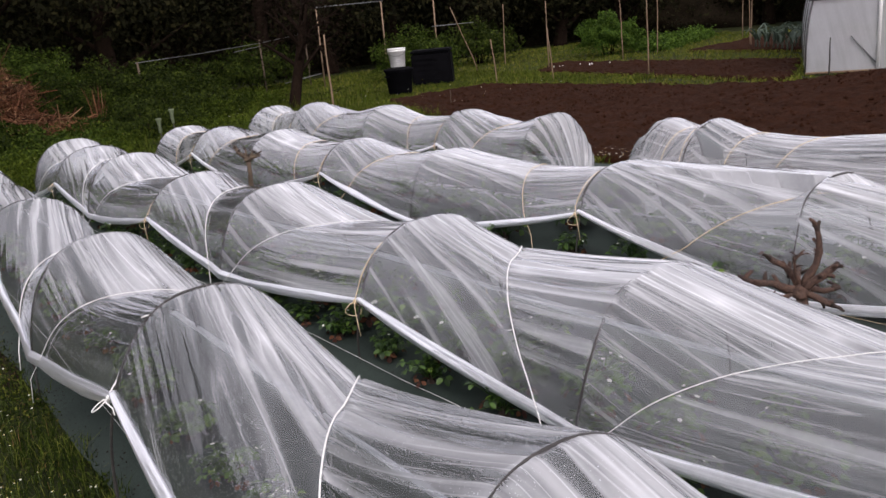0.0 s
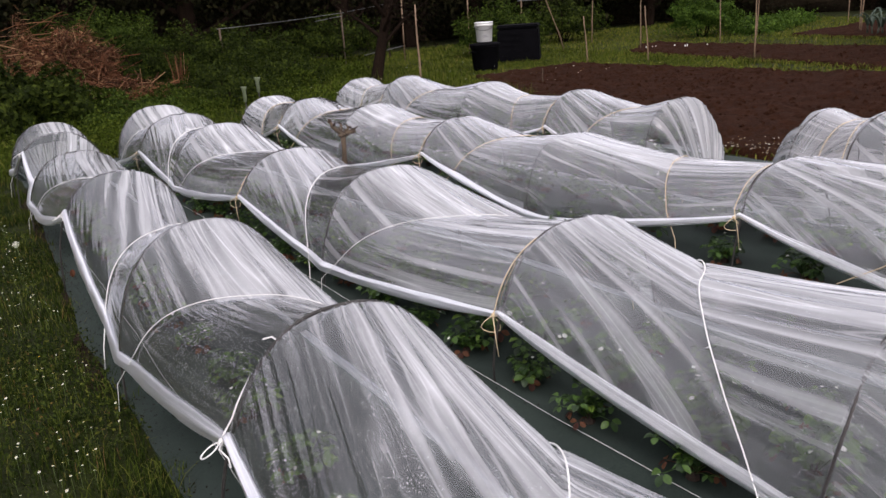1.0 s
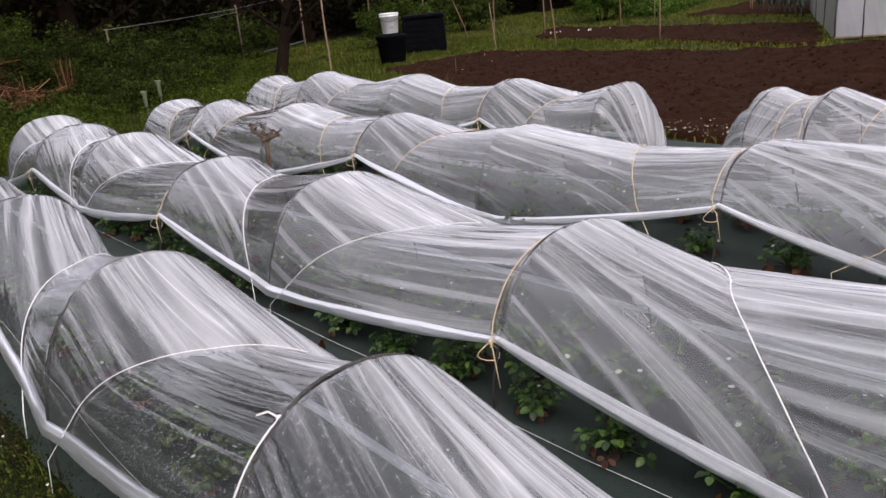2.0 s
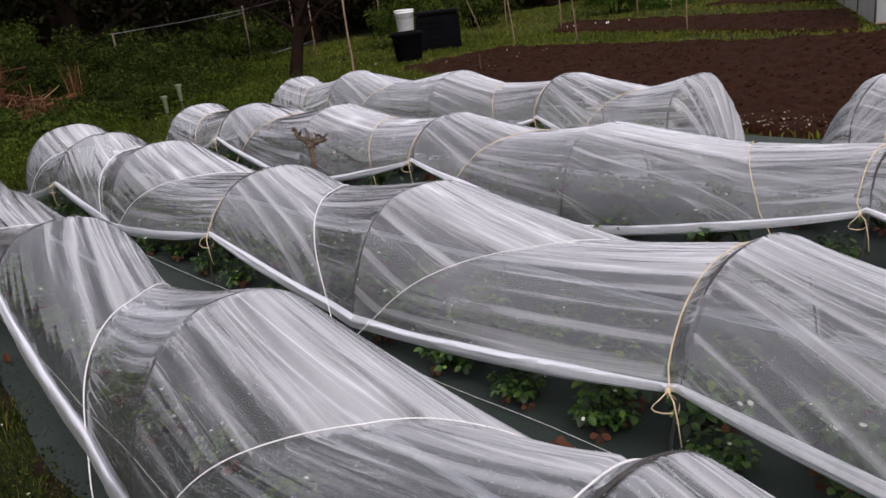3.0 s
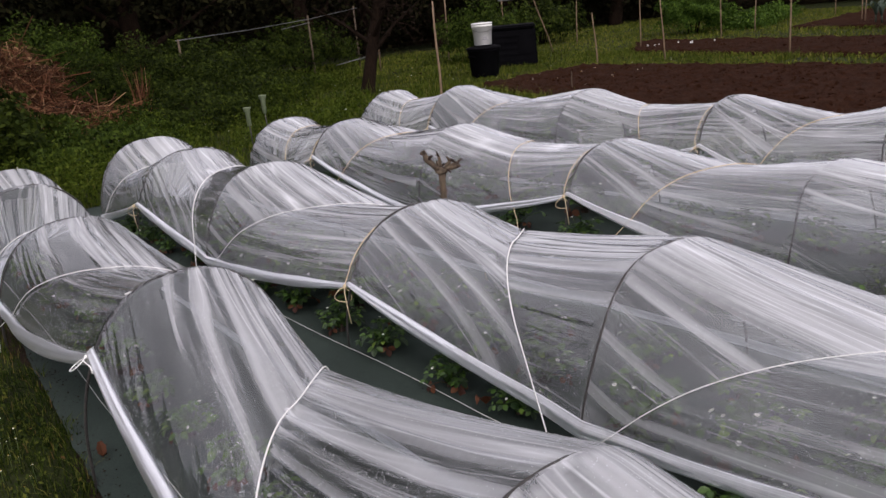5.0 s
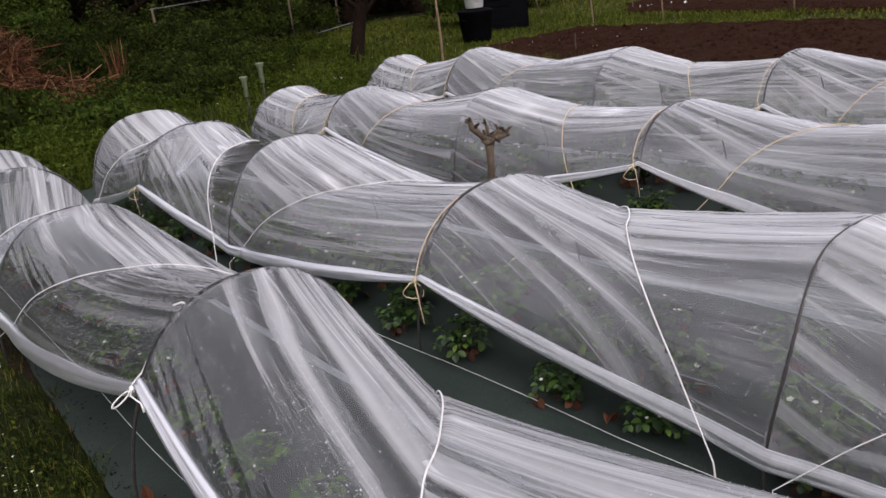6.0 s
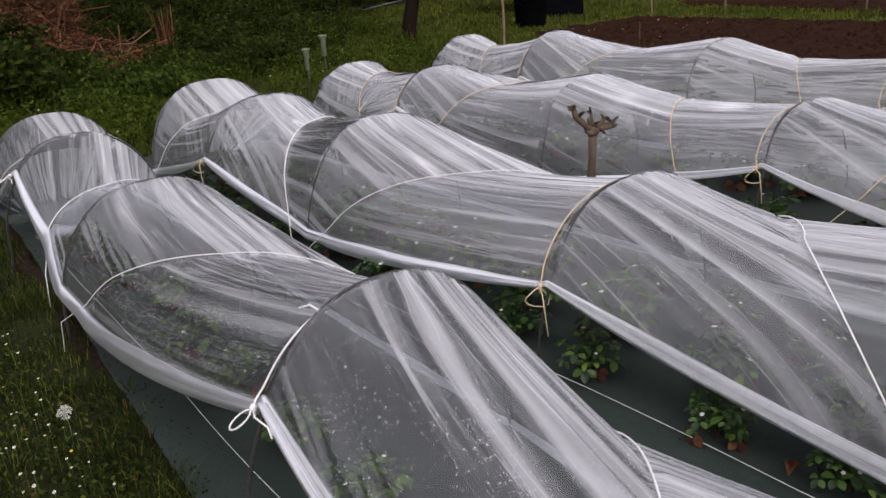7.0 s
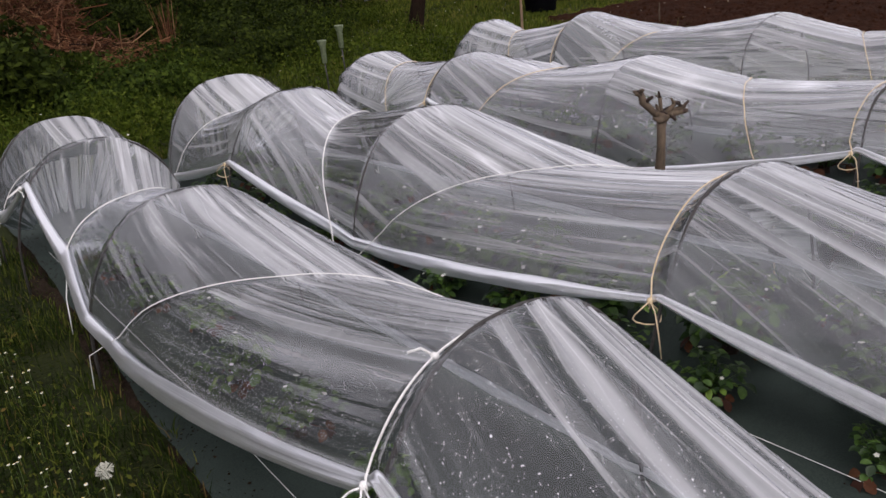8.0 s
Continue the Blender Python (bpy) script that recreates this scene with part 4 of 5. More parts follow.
def plant_rows():
    rng = random.Random(77)
    fresh = [leaf_mesh("leaf", rng, rng.uniform(0.05, 0.14), rng.uniform(0.027, 0.042), BERRY) for _ in range(6)]
    old = [leaf_mesh("leaf", rng, 0.08, rng.uniform(0.03, 0.042), BERRY_OLD) for _ in range(2)]
    fl = flower_mesh()
    kinds = [strawberry(s, n, k, o, b, fresh, old, fl) for s, n, k, o, b in ((1, 16, 1.0, 3, 4), (2, 18, 1.05, 3, 6), (3, 15, 0.95, 4, 1), (4, 17, 1.0, 2, 5), (5, 14, 0.9, 4, 2), (6, 16, 1.05, 2, 3))]
    first = list(kinds)
    for row, lines, y0, y1 in ((rowA, (0.33,), -1.9, 5.3), (rowB, (0.08, 0.31, 0.62), -1.95, 5.7), (rowC, (0.13, 0.6), -1.6, 6.0), (rowD, (0.16, 0.6), 2.2, 6.1), (rowE, (0.1,), -1.2, 0.4)):
        for li, off in enumerate(lines):
            y = y0 + 0.02 + 0.17 * li
            while y < y1:
                near = min([abs(y - h[0]) for h in row.hoops if not h[2]] + [9])
                off_ = off + (0.05 if near < 0.3 and li == 0 else 0.0)
                m = pose(row.x_of(y) + off_ + rng.uniform(-0.03, 0.03), y + rng.uniform(-0.04, 0.04), 0.0, 0, 0, rng.uniform(0, 360)) @ Matrix.Scale(rng.uniform(0.85, 1.12) * (1.3 if li == 1 else 1.2 if row is rowC else 0.92), 4)
                if first:
                    first.pop(0).matrix_basis = m
                else:
                    copy_thing(rng.choice(kinds), m)
                y += rng.uniform(0.33, 0.41) * (1.35 if row is rowC and li == 0 else 1.0)


plant_rows()


# ---------- cut-back stumps between the rows ----------
def stump(base, trunk, branches, r, label, wood, ends=True):
    s = empty("pruned_stump", base, label, "stump", "pruned stumps")
    rs = random.Random(int(base[1] * 100))
    pts = [(0, 0, -0.05)] + trunk
    rad = [r * (1.1 - 0.25 * i / len(pts)) * (1 + 0.12 * math.sin(i * 2.3)) for i in range(len(pts))]
    tube("trunk", pts, rad, wood, s, 9)
    top = Vector(trunk[-1])
    bm = bmesh.new()
    bmesh.ops.create_icosphere(bm, subdivisions=3, radius=r * 1.5, matrix=Matrix.Translation(top) @ Matrix.Diagonal((1.2, 1.0, 0.8, 1)))
    for v in bm.verts:
        v.co += (v.co - top) * 0.35 * noise.noise(v.co * 40)
    part("knuckle", bm, wood, s, smooth=True)
    for way, rr in branches:
        w = [Vector(p) for p in way]
        q = [top] + [top + p for p in w]
        rad = [rr * (1.3 - 0.72 * i / len(q)) * (1 + 0.18 * math.sin(i * 2.7 + rr * 900)) for i in range(len(q))]
        b = tube("branch", q, rad, wood, s, 7)
        if ends:
            d = (q[-1] - q[-2]).normalized()
            tube("cut_end", [q[-1] - d * 0.03, q[-1] - d * 0.015, q[-1] + d * 0.003], [rr * 0.7, rr * 0.85, rr * 0.6], STUB_END, b, 7, "dark dead tip")
            # pruned spurs towards the tip
            for k in range(3 + int(len(q) > 3) * 3):
                j = rs.randrange(max(1, len(q) // 2), len(q))
                a = q[j].lerp(q[j - 1], rs.random() * 0.6)
                w_ = (d * rs.uniform(0.2, 1.0) + Vector((rs.gauss(0, 0.8), rs.gauss(0, 0.8), rs.gauss(0.15, 0.6)))).normalized() * rs.uniform(0.018, 0.05)
                tube("spur", [a, a + w_ * 0.55 + Vector((0, 0, 0.003)), a + w_], [rr * 0.62, rr * 0.55, rr * 0.42], wood if k % 2 else STUB_END, b, 6)
    return s


stump((1.2, 3.545, 0), [(-0.008, 0.0, 0.14), (0.004, 0.0, 0.28), (0.004, 0.0, 0.4)],
      [(((-0.03, 0.02, 0.03), (-0.062, 0.042, 0.07), (-0.075, 0.052, 0.12)), 0.016), (((-0.004, 0, 0.045), (-0.01, 0.0, 0.085)), 0.009), (((0.022, -0.018, 0.025), (0.045, -0.04, 0.06)), 0.010), (((0.035, -0.03, 0.012), (0.08, -0.068, 0.02)), 0.013), (((0.04, -0.028, 0.022), (0.078, -0.058, 0.038)), 0.011), (((-0.012, 0.005, 0.03), (-0.022, 0.008, 0.055)), 0.008)],
      0.021, "pruned woody stump with stubby branches between the tunnels", STUB)


def fan(*pts):
    """Branch points given as (sideways, up, back) from the knuckle."""
    return tuple((0.75 * r_ + 0.66 * b_, -0.66 * r_ + 0.75 * b_, u_) for r_, u_, b_ in pts)


stump((0.98, -1.45, 0), [(0.0, 0.0, 0.1), (0.012, 0.008, 0.22), (0.0, 0.02, 0.33)],
      [(fan((-0.05, 0.012, 0.0), (-0.1, 0.035, 0.01), (-0.155, 0.035, 0.02), (-0.195, 0.055, 0.02)), 0.014),
       (fan((-0.06, -0.01, -0.02), (-0.12, 0.0, -0.04), (-0.15, -0.012, -0.05)), 0.007),
       (fan((-0.015, 0.05, 0.02), (-0.05, 0.09, 0.03), (-0.095, 0.115, 0.04)), 0.013),
       (fan((-0.02, 0.06, 0.0), (-0.03, 0.12, -0.01), (-0.005, 0.155, -0.02)), 0.0055),
       (fan((0.025, 0.05, 0.0), (0.05, 0.095, 0.0), (0.065, 0.14, 0.01), (0.062, 0.19, 0.01), (0.05, 0.245, 0.01)), 0.0125),
       (fan((0.035, 0.04, -0.02), (0.07, 0.065, -0.03), (0.105, 0.095, -0.03)), 0.015),
       (fan((0.045, 0.0, 0.02), (0.09, -0.015, 0.02), (0.145, -0.004, 0.02)), 0.011),
       (fan((0.04, -0.015, -0.03), (0.075, -0.035, -0.05), (0.1, -0.045, -0.06)), 0.011),
       (fan((0.01, 0.03, 0.05), (0.03, 0.05, 0.1)), 0.01)],
      0.022, "gnarled reddish stump with many cut branches by a tunnel", STUB_RED)


# ---------- rain gauges ----------
def rain_gauge(x, y, top, label):
    g = empty("rain_gauge", (x, y, 0), label, "rain gauge", "rain gauges")
    tube("stake", [(0, 0, -0.05), (0.004, 0, top * 0.5), (0, 0, top - 0.17)], 0.006, STEEL, g, 6)
    prof = ((0.015, -0.17), (0.018, -0.165), (0.022, -0.045), (0.024, -0.04), (0.035, -0.008), (0.035, 0.0), (0.032, 0.0), (0.02, -0.045), (0.013, -0.16))
    V, F = [], []
    for r, z in prof:
        for k in range(14):
            a = 2 * math.pi * k / 14
            V.append((r * math.cos(a), r * math.sin(a), top + z))
    for i in range(len(prof) - 1):
        for k in range(14):
            a, b = i * 14 + k, i * 14 + (k + 1) % 14
            F.append((a, b, b + 14, a + 14))
    F.append(tuple(range(14))[::-1])
    U = [(0.5, 0.1)] * len(V)
    tagged(mesh_ob("cup", V, F, GAUGE, g, True, U), "pale translucent funnel cup")
    for z in (-0.06, -0.085, -0.11):
        tube("scale_mark", [(-0.031, -0.008, top + z), (-0.026, -0.02, top + z)], 0.0016, STEEL, g, 4)
    return g


rain_gauge(1.675, 6.93, 0.555, "pale green rain gauge on a thin dark stake")
rain_gauge(1.86, 6.96, 0.64, "taller pale rain gauge on a stake in grass")


# ---------- bins ----------
def turned(name, prof, n, material, parent, label=""):
    V, F = [], []
    for r, z in prof:
        for k in range(n):
            a = 2 * math.pi * k / n
            V.append((r * math.cos(a), r * math.sin(a), z))
    for i in range(len(prof) - 1):
        for k in range(n):
            a, b = i * n + k, i * n + (k + 1) % n
            F.append((a, b, b + n, a + n))
    F.append(tuple(range(n))[::-1])
    F.append(tuple((len(prof) - 1) * n + k for k in range(n)))
    return tagged(mesh_ob(name, V, F, material, parent), label)


def dustbin():
    b = empty("dustbin", (8.0, 10.75, -0.02), "black plastic dustbin with a rolled rim standing on grass", "dustbin")
    turned("body", ((0.225, 0.0), (0.24, 0.02), (0.275, 0.44), (0.292, 0.45), (0.292, 0.475)), 32, BLACK, b)
    turned("lid", ((0.302, 0.476), (0.307, 0.5), (0.285, 0.515), (0.22, 0.53), (0.0, 0.545)), 32, BLACK, b)
    for s in (-1, 1):
        tube("handle", [(s * 0.265, -0.06, 0.36), (s * 0.315, -0.05, 0.375), (s * 0.315, 0.05, 0.375), (s * 0.265, 0.06, 0.36)], 0.012, BLACK, b, 8)
    p = empty("bucket", (8.0, 10.75, 0.526), "white plastic bucket standing on a black dustbin", "bucket")
    turned("body", ((0.14, 0.0), (0.15, 0.008), (0.17, 0.3), (0.183, 0.305), (0.183, 0.33), (0.176, 0.33), (0.176, 0.345), (0.186, 0.35), (0.186, 0.365), (0.176, 0.37), (0.168, 0.36), (0.148, 0.02)), 36, WHITEP, p)
    d = Vector((-0.62, -0.78, 0))
    side = Vector((0.78, -0.62, 0))
    for z, w in ((0.13, 0.07), (0.1, 0.09)):
        bm = bmesh.new()
        bmesh.ops.create_cube(bm, size=1, matrix=Matrix.Translation(d * 0.163 + Vector((0, 0, z)) + side * 0.03) @ Matrix.Rotation(math.atan2(side.y, side.x), 4, "Z") @ Matrix.Diagonal((w, 0.006, 0.012, 1)))
        part("label_bar", bm, GREYBAR, p, "grey printed bar")
    tube("bail", [Vector((0, 0, 0.31)) + side * (0.187 * math.cos(a)) + d * (0.05 + 0.14 * math.sin(a)) + Vector((0, 0, -0.09 * math.sin(a))) for a in [math.pi * k / 14 for k in range(15)]], 0.0035, GALV, p, 6)


dustbin()


def compost_bin():
    b = empty("compost_bin", (9.68, 11.76, -0.02), "black plastic compost bin with a lid behind the dustbin", "compost bin")
    b.rotation_euler = (0, 0, radians(-43))

    def slab(name, x0, x1, y0, y1, z0, z1, bev=0.015, taper=0.0):
        bm = bmesh.new()
        bmesh.ops.create_cube(bm, size=1, matrix=Matrix.Translation(((x0 + x1) / 2, (y0 + y1) / 2, (z0 + z1) / 2)) @ Matrix.Diagonal((x1 - x0, y1 - y0, z1 - z0, 1)))
        if taper:
            for v in bm.verts:
                if v.co.z > (z0 + z1) / 2:
                    v.co.x *= 1 - taper
                    v.co.y *= 1 - taper
        bmesh.ops.bevel(bm, geom=bm.edges[:], offset=bev, segments=2, affect="EDGES")
        return part(name, bm, BLACK, b)

    slab("body", -0.45, 0.45, -0.4, 0.4, 0, 0.7, 0.03, 0.04)
    slab("lid", -0.46, 0.46, -0.41, 0.41, 0.705, 0.77, 0.025, 0.03)
    for k in range(5):
        slab("rib", -0.36, 0.36, -0.406, -0.385, 0.1 + k * 0.115, 0.15 + k * 0.115, 0.008)
    slab("hatch", 0.1, 0.38, -0.41, -0.385, 0.25, 0.6, 0.01)


compost_bin()


# ---------- canes, posts, fence ----------
def cane(x, y, h, dx=0.0, dy=0.0, r=0.012, label="weathered bamboo cane standing upright in the garden", m=None):
    pts = [(0, 0, -0.1)] + [(dx * u + 0.006 * math.sin(9 * u + x), dy * u, h * u) for u in (0.2, 0.4, 0.6, 0.8, 1.0)]
    v, f = tube_data(pts, [r * (1.1 - 0.35 * i / 5) for i in range(6)], 7)
    ob = mesh_ob("garden_cane", v, f, m or BAMBOO)
    ob.location = (x, y, ground_z(x, y))
    return tagged(ob, label, "cane", "garden canes")


for x, y, h, dx, dy in ((9.6, 9.56, 0.88, -0.06, 0.05), (10.35, 8.7, 1.0, -0.05, 0.06), (12.4, 10.8, 1.55, 0, 0), (10.8, 6.7, 1.55, -0.02, 0), (14.4, 10.2, 1.5, -0.05, 0.02), (15.9, 10.3, 1.6, 0.04, 0), (20.5, 10.7, 1.6, 0, 0), (17.1, 8.4, 1.7, 0.05, 0), (17.4, 8.6, 1.7, 0.0, 0.05), (13.8, 13.8, 1.6, 0.06, 0)):
    cane(x, y, h, dx, dy, 0.0125)
cane(12.12, 13.0, 1.62, -0.78, 0.0, 0.014, "pale cane leaning over by the bushes")
cane(4.6, 7.75, 1.32, 0.0, 0.02, 0.014, "brown wooden post standing in the grass")
cane(10.55, 3.2, 0.56, 0, 0, 0.012, "thin dark stake before the polytunnel", STEEL)
cane(6.75, 7.6, 0.24, 0.0, 0.0, 0.008, "short stick standing in bare soil", STUB)


def fence():
    f = empty("pipe_fence", (0, 0, 0), "thin pale pipe fence in front of the dark wood", "fence")
    for x, y, h in ((3.86, 13.9, 1.12), (7.5, 15.75, 1.3), (9.3, 16.7, 1.4)):
        tube("post", [(x, y, -0.1), (x, y, h)], 0.02, STUB, f, 8)
    tube("rail", [(3.8, 13.87, 1.1), (5.6, 14.8, 1.14), (7.5, 15.72, 1.22), (9.4, 16.7, 1.36)], 0.007, GALV, f, 8)
    tube("rail", [(6.6, 15.3, 1.08), (7.5, 15.7, 1.15)], 0.007, GALV, f, 8)
    t = empty("trellis", (0, 0, 0), "tall thin post frame behind the bins", "trellis")
    for x, y in ((8.85, 15.2), (10.6, 14.9), (12.0, 14.5)):
        tube("post", [(x, y, -0.1), (x + 0.03, y, 1.95)], 0.018, BAMBOO, t, 7)
    tube("rail", [(8.8, 15.2, 1.93), (10.7, 14.9, 1.95)], 0.014, GALV, t, 7)
    tube("rail", [(8.9, 15.2, 0.35), (7.9, 15.5, 0.2)], 0.012, GALV, t, 7)
    tube("rail", [(11.9, 14.5, 1.2), (13.2, 14.3, 1.2)], 0.012, GALV, t, 7)


fence()


# ---------- polytunnel ----------
def polytunnel():
    p = empty("polytunnel", (10.72, 3.66, 0), "walk-in polytunnel with a milky plastic cover and door frame", "polytunnel")
    p.rotation_euler = (0, 0, math.atan2(-0.88, 0.475))
    W, H, L = 3.0, 2.1, 6.0

    def arch(u):
        a = math.pi * u
        c, s = math.cos(a), math.sin(a)
        return W / 2 - W / 2 * math.copysign(abs(c) ** (2 / 3.0), c), H * max(0, s) ** (2 / 3.0)

    V, F, U = [], [], []
    n = 40
    for j in range(25):
        for i in range(n + 1):
            x, z = arch(i / n)
            V.append((x + 0.012 * fbm(i * 0.4, j * 0.6), L * j / 24, z + 0.012 * fbm(i * 0.5, j * 0.5, 3)))
            U.append((i / n, L * j / 24))
    for j in range(24):
        for i in range(n):
            a = j * (n + 1) + i
            F.append((a, a + 1, a + n + 2, a + n + 1))
    mesh_ob("cover", V, F, HOUSE_FILM, p, True, U)
    V, F, U = [(W / 2, 0.01, 0.0)], [], [(0.5, 0.5)]
    for i in range(n + 1):
        x, z = arch(i / n)
        V.append((x, 0.01 + 0.012 * fbm(i * 0.7, 2), z))
        U.append((i / n, z))
    F = [(0, i + 1, i + 2) for i in range(n)]
    tagged(mesh_ob("end_wall", V, F, HOUSE_FILM, p, True, U), "taut milky plastic end wall")
    for j in range(4):
        tube("hoop", [(arch(k / 30)[0], L * j / 3 + (0.02 if j == 0 else -0.02), arch(k / 30)[1] - 0.015) for k in range(31)], 0.016, GALV, p, 8)
    for x in (1.0, 1.95):
        tube("door_post", [(x, -0.02, 0), (x, -0.02, 1.95)], 0.025, WHITEP, p, 8)
    tube("door_rail", [(0.98, -0.02, 1.15), (0.02, -0.02, 1.12)], 0.014, GALV, p, 8)
    tube("base_rail", [(0, 0, 0.02), (W, 0, 0.02)], 0.018, BAMBOO, p, 8)
    tube("brace", [(1.0, -0.01, 0.1), (0.62, -0.01, 0.55)], 0.01, GALV, p, 8)


polytunnel()


# ---------- vegetables far off ----------
def leek(seed):
    rng = random.Random(seed)
    lk_ = empty("leek", (0, 0, 0), "blue-green leek standing in a row", "leek", "leeks")
    tube("shank", [(0, 0, -0.02), (0, 0, 0.16)], [0.013, 0.011], LEEK, lk_, 7)
    for k in range(7):
        a = (k % 2) * math.pi + rng.uniform(-0.4, 0.4)
        L, up = rng.uniform(0.3, 0.5), rng.uniform(0.75, 1.2)
        d = Vector((math.cos(a), math.sin(a), 0))
        s = Vector((-d.y, d.x, 0))
        V, F = [], []
        for i in range(7):
            u = i / 6
            c = Vector((0, 0, 0.12)) + d * L * (u * 0.45 + 0.25 * u * u) + Vector((0, 0, L * up * (u - 0.55 * u ** 3)))
            w = 0.014 * (1 - u) ** 0.6 + 0.002
            V += [tuple(c - s * w + Vector((0, 0, 0.008))), tuple(c), tuple(c + s * w + Vector((0, 0, 0.008)))]
        for i in range(6):
            b = i * 3
            F += [(b, b + 1, b + 4, b + 3), (b + 1, b + 2, b + 5, b + 4)]
        mesh_ob("leaf", V, F, LEEK, lk_)
    return lk_


lk = leek(3)
lk.location = (15.2, 6.3, 0.0)
lk.scale = (1.2, 1.2, 1.2)
for r_ in range(3):
    for c_ in range(9):
        if r_ or c_:
            copy_thing(lk, pose(15.2 + c_ * 0.16 + r_ * 0.3, 6.3 + c_ * 0.2 - r_ * 0.35, 0.0, R.uniform(-8, 8), R.uniform(-8, 8), R.uniform(0, 360)) @ Matrix.Scale(R.uniform(0.95, 1.3), 4))


def ball_place(c, rx, ry, rz, rough=0.25, hollow=0.55):
    def place(r):
        d = Vector((r.gauss(0, 1), r.gauss(0, 1), abs(r.gauss(0, 1)) * 1.0 - 0.25)).normalized()
        k = (hollow + (1 - hollow) * r.random() ** 0.5) * (1 + rough * 2 * noise.noise(d * 2.2 + Vector(c) * 0.37) + 0.25 * rough * noise.noise(d * 7))
        return (c[0] + d.x * rx * k, c[1] + d.y * ry * k, max(0.01, c[2] + d.z * rz * k)), d
    return place


def bush(name, c, rx, ry, rz, n, size, material, label, seed, stems=7, category="bush"):
    rng = random.Random(seed)
    b = empty(name, (c[0], c[1], 0), label, category)
    V, F = leaf_cloud(rng, int(n * 1.35), ball_place((0, 0, c[2]), rx, ry, rz, 0.4), size * 0.8, 0.9)
    mesh_ob("foliage", V, F, material, b, False)
    for k in range(stems):
        a = rng.uniform(0, 6.28)
        tube("stem", [(0.1 * math.cos(a), 0.1 * math.sin(a), -0.05), (rx * 0.35 * math.cos(a), ry * 0.35 * math.sin(a), c[2] + rz * 0.3), (rx * 0.6 * math.cos(a), ry * 0.6 * math.sin(a), c[2] + rz * 0.65)], [0.02, 0.014, 0.006], BARK, b, 6)
    return b


bush("round_shrub", (16.0, 12.0, 0.4), 0.74, 0.74, 0.56, 14000, 0.05, BUSH_L, "dense green rounded shrub beyond the soil beds", 41)
bush("green_bush", (10.6, 13.6, 0.4), 1.0, 0.9, 0.7, 7000, 0.05, NETTLE, "green bush behind the compost bin", 42)
bush("green_bush", (14.4, 15.6, 0.4), 1.2, 1.0, 0.7, 4080, 0.072, BUSH, "dark green bush at the far edge", 43)
for k, (x, y) in enumerate(((16.9, 11.1), (17.5, 11.35), (18.2, 11.6), (18.9, 11.8), (19.7, 12.1), (20.5, 12.4), (21.2, 12.7), (17.6, 12.1), (18.6, 12.5))):
    bush("leafy_crop", (x, y, 0.08), 0.6, 0.5, 0.27, 900, 0.06, BUSH_L, "low leafy green crop in a row", 50 + k, 3, "crop")


def plant_labels():
    for u in (0.02, 0.16, 0.2, 0.37, 0.55, 0.62, 0.9):
        x, y = 12.3 + 0.9 * u + R.uniform(-0.15, 0.15), 10.6 - 1.25 * u
        v = [(-0.012, 0, 0), (0.012, 0, 0), (0.012, 0, 0.05), (0, 0, 0.06), (-0.012, 0, 0.05)]
        V = [(a, b - 0.003, c) for a, b, c in v] + [(a, b + 0.003, c) for a, b, c in v]
        F = [(0, 1, 2, 3, 4), (9, 8, 7, 6, 5)] + [(i, (i + 5), (i + 1) % 5 + 5, (i + 1) % 5) for i in range(5)]
        ob = mesh_ob("plant_label", V, F, WHITEP, None, False)
        ob.location, ob.rotation_euler = (x, y, 0.02), (R.uniform(-0.4, 0.4), 0, radians(-50 + R.uniform(-20, 20)))
        tagged(ob, "small white plastic plant label in soil", "plant label", "plant labels")


plant_labels()


# ---------- brambles and brush on the left ----------
bush("leafy_bush", (-0.3, 10.3, 0.2), 1.0, 0.85, 0.58, 10000, 0.066, BUSH, "dense green leafy bush at the grass edge", 61)
bush("leafy_bush", (-3.2, 11.6, 0.45), 1.6, 1.3, 0.95, 10200, 0.058, BUSH, "dark green leafy bush at the garden edge", 62)
bush("bramble_bush", (2.0, 12.7, 0.4), 0.55, 0.45, 0.55, 7000, 0.04, BUSH, "green brambles growing over the brush pile", 75)
bush("bramble_bush", (1.9, 14.3, 0.75), 0.95, 0.6, 0.75, 7000, 0.045, NETTLE, "green brambles on top of the brush pile", 76)
bush("bramble_bush", (3.3, 13.9, 0.4), 1.05, 0.9, 0.68, 10200, 0.043, BUSH, "tangled green bramble bush", 63)
bush("bramble_bush", (4.7, 15.0, 0.35), 1.2, 1.0, 0.62, 9350, 0.050, BUSH, "low green bramble bush by the fence", 64)
bush("bramble_bush", (1.6, 15.6, 0.6), 1.8, 1.0, 0.85, 8500, 0.054, BUSH, "green bramble bush behind the brush pile", 65)
bush("nettle_patch", (1.0, 9.5, 0.05), 0.9, 0.7, 0.34, 5200, 0.04, NETTLE, "low patch of green weeds in rough grass", 66, 3, "weeds")
bush("nettle_patch", (2.75, 10.7, 0.1), 1.1, 0.9, 0.42, 6000, 0.042, BUSH, "low patch of green weeds in rough grass", 67, 3, "weeds")
bush("nettle_patch", (5.4, 13.4, 0.05), 1.3, 1.0, 0.28, 4420, 0.040, WEED, "low patch of green weeds in rough grass", 68, 3, "weeds")
bush("bramble_bush", (3.9, 12.1, 0.15), 1.2, 0.9, 0.5, 6500, 0.042, BUSH, "low dark green bramble patch in rough grass", 77, 4)
bush("green_bush", (7.9, 17.0, 0.4), 1.3, 1.0, 0.7, 5100, 0.065, BUSH, "green bush under the wood edge", 69)


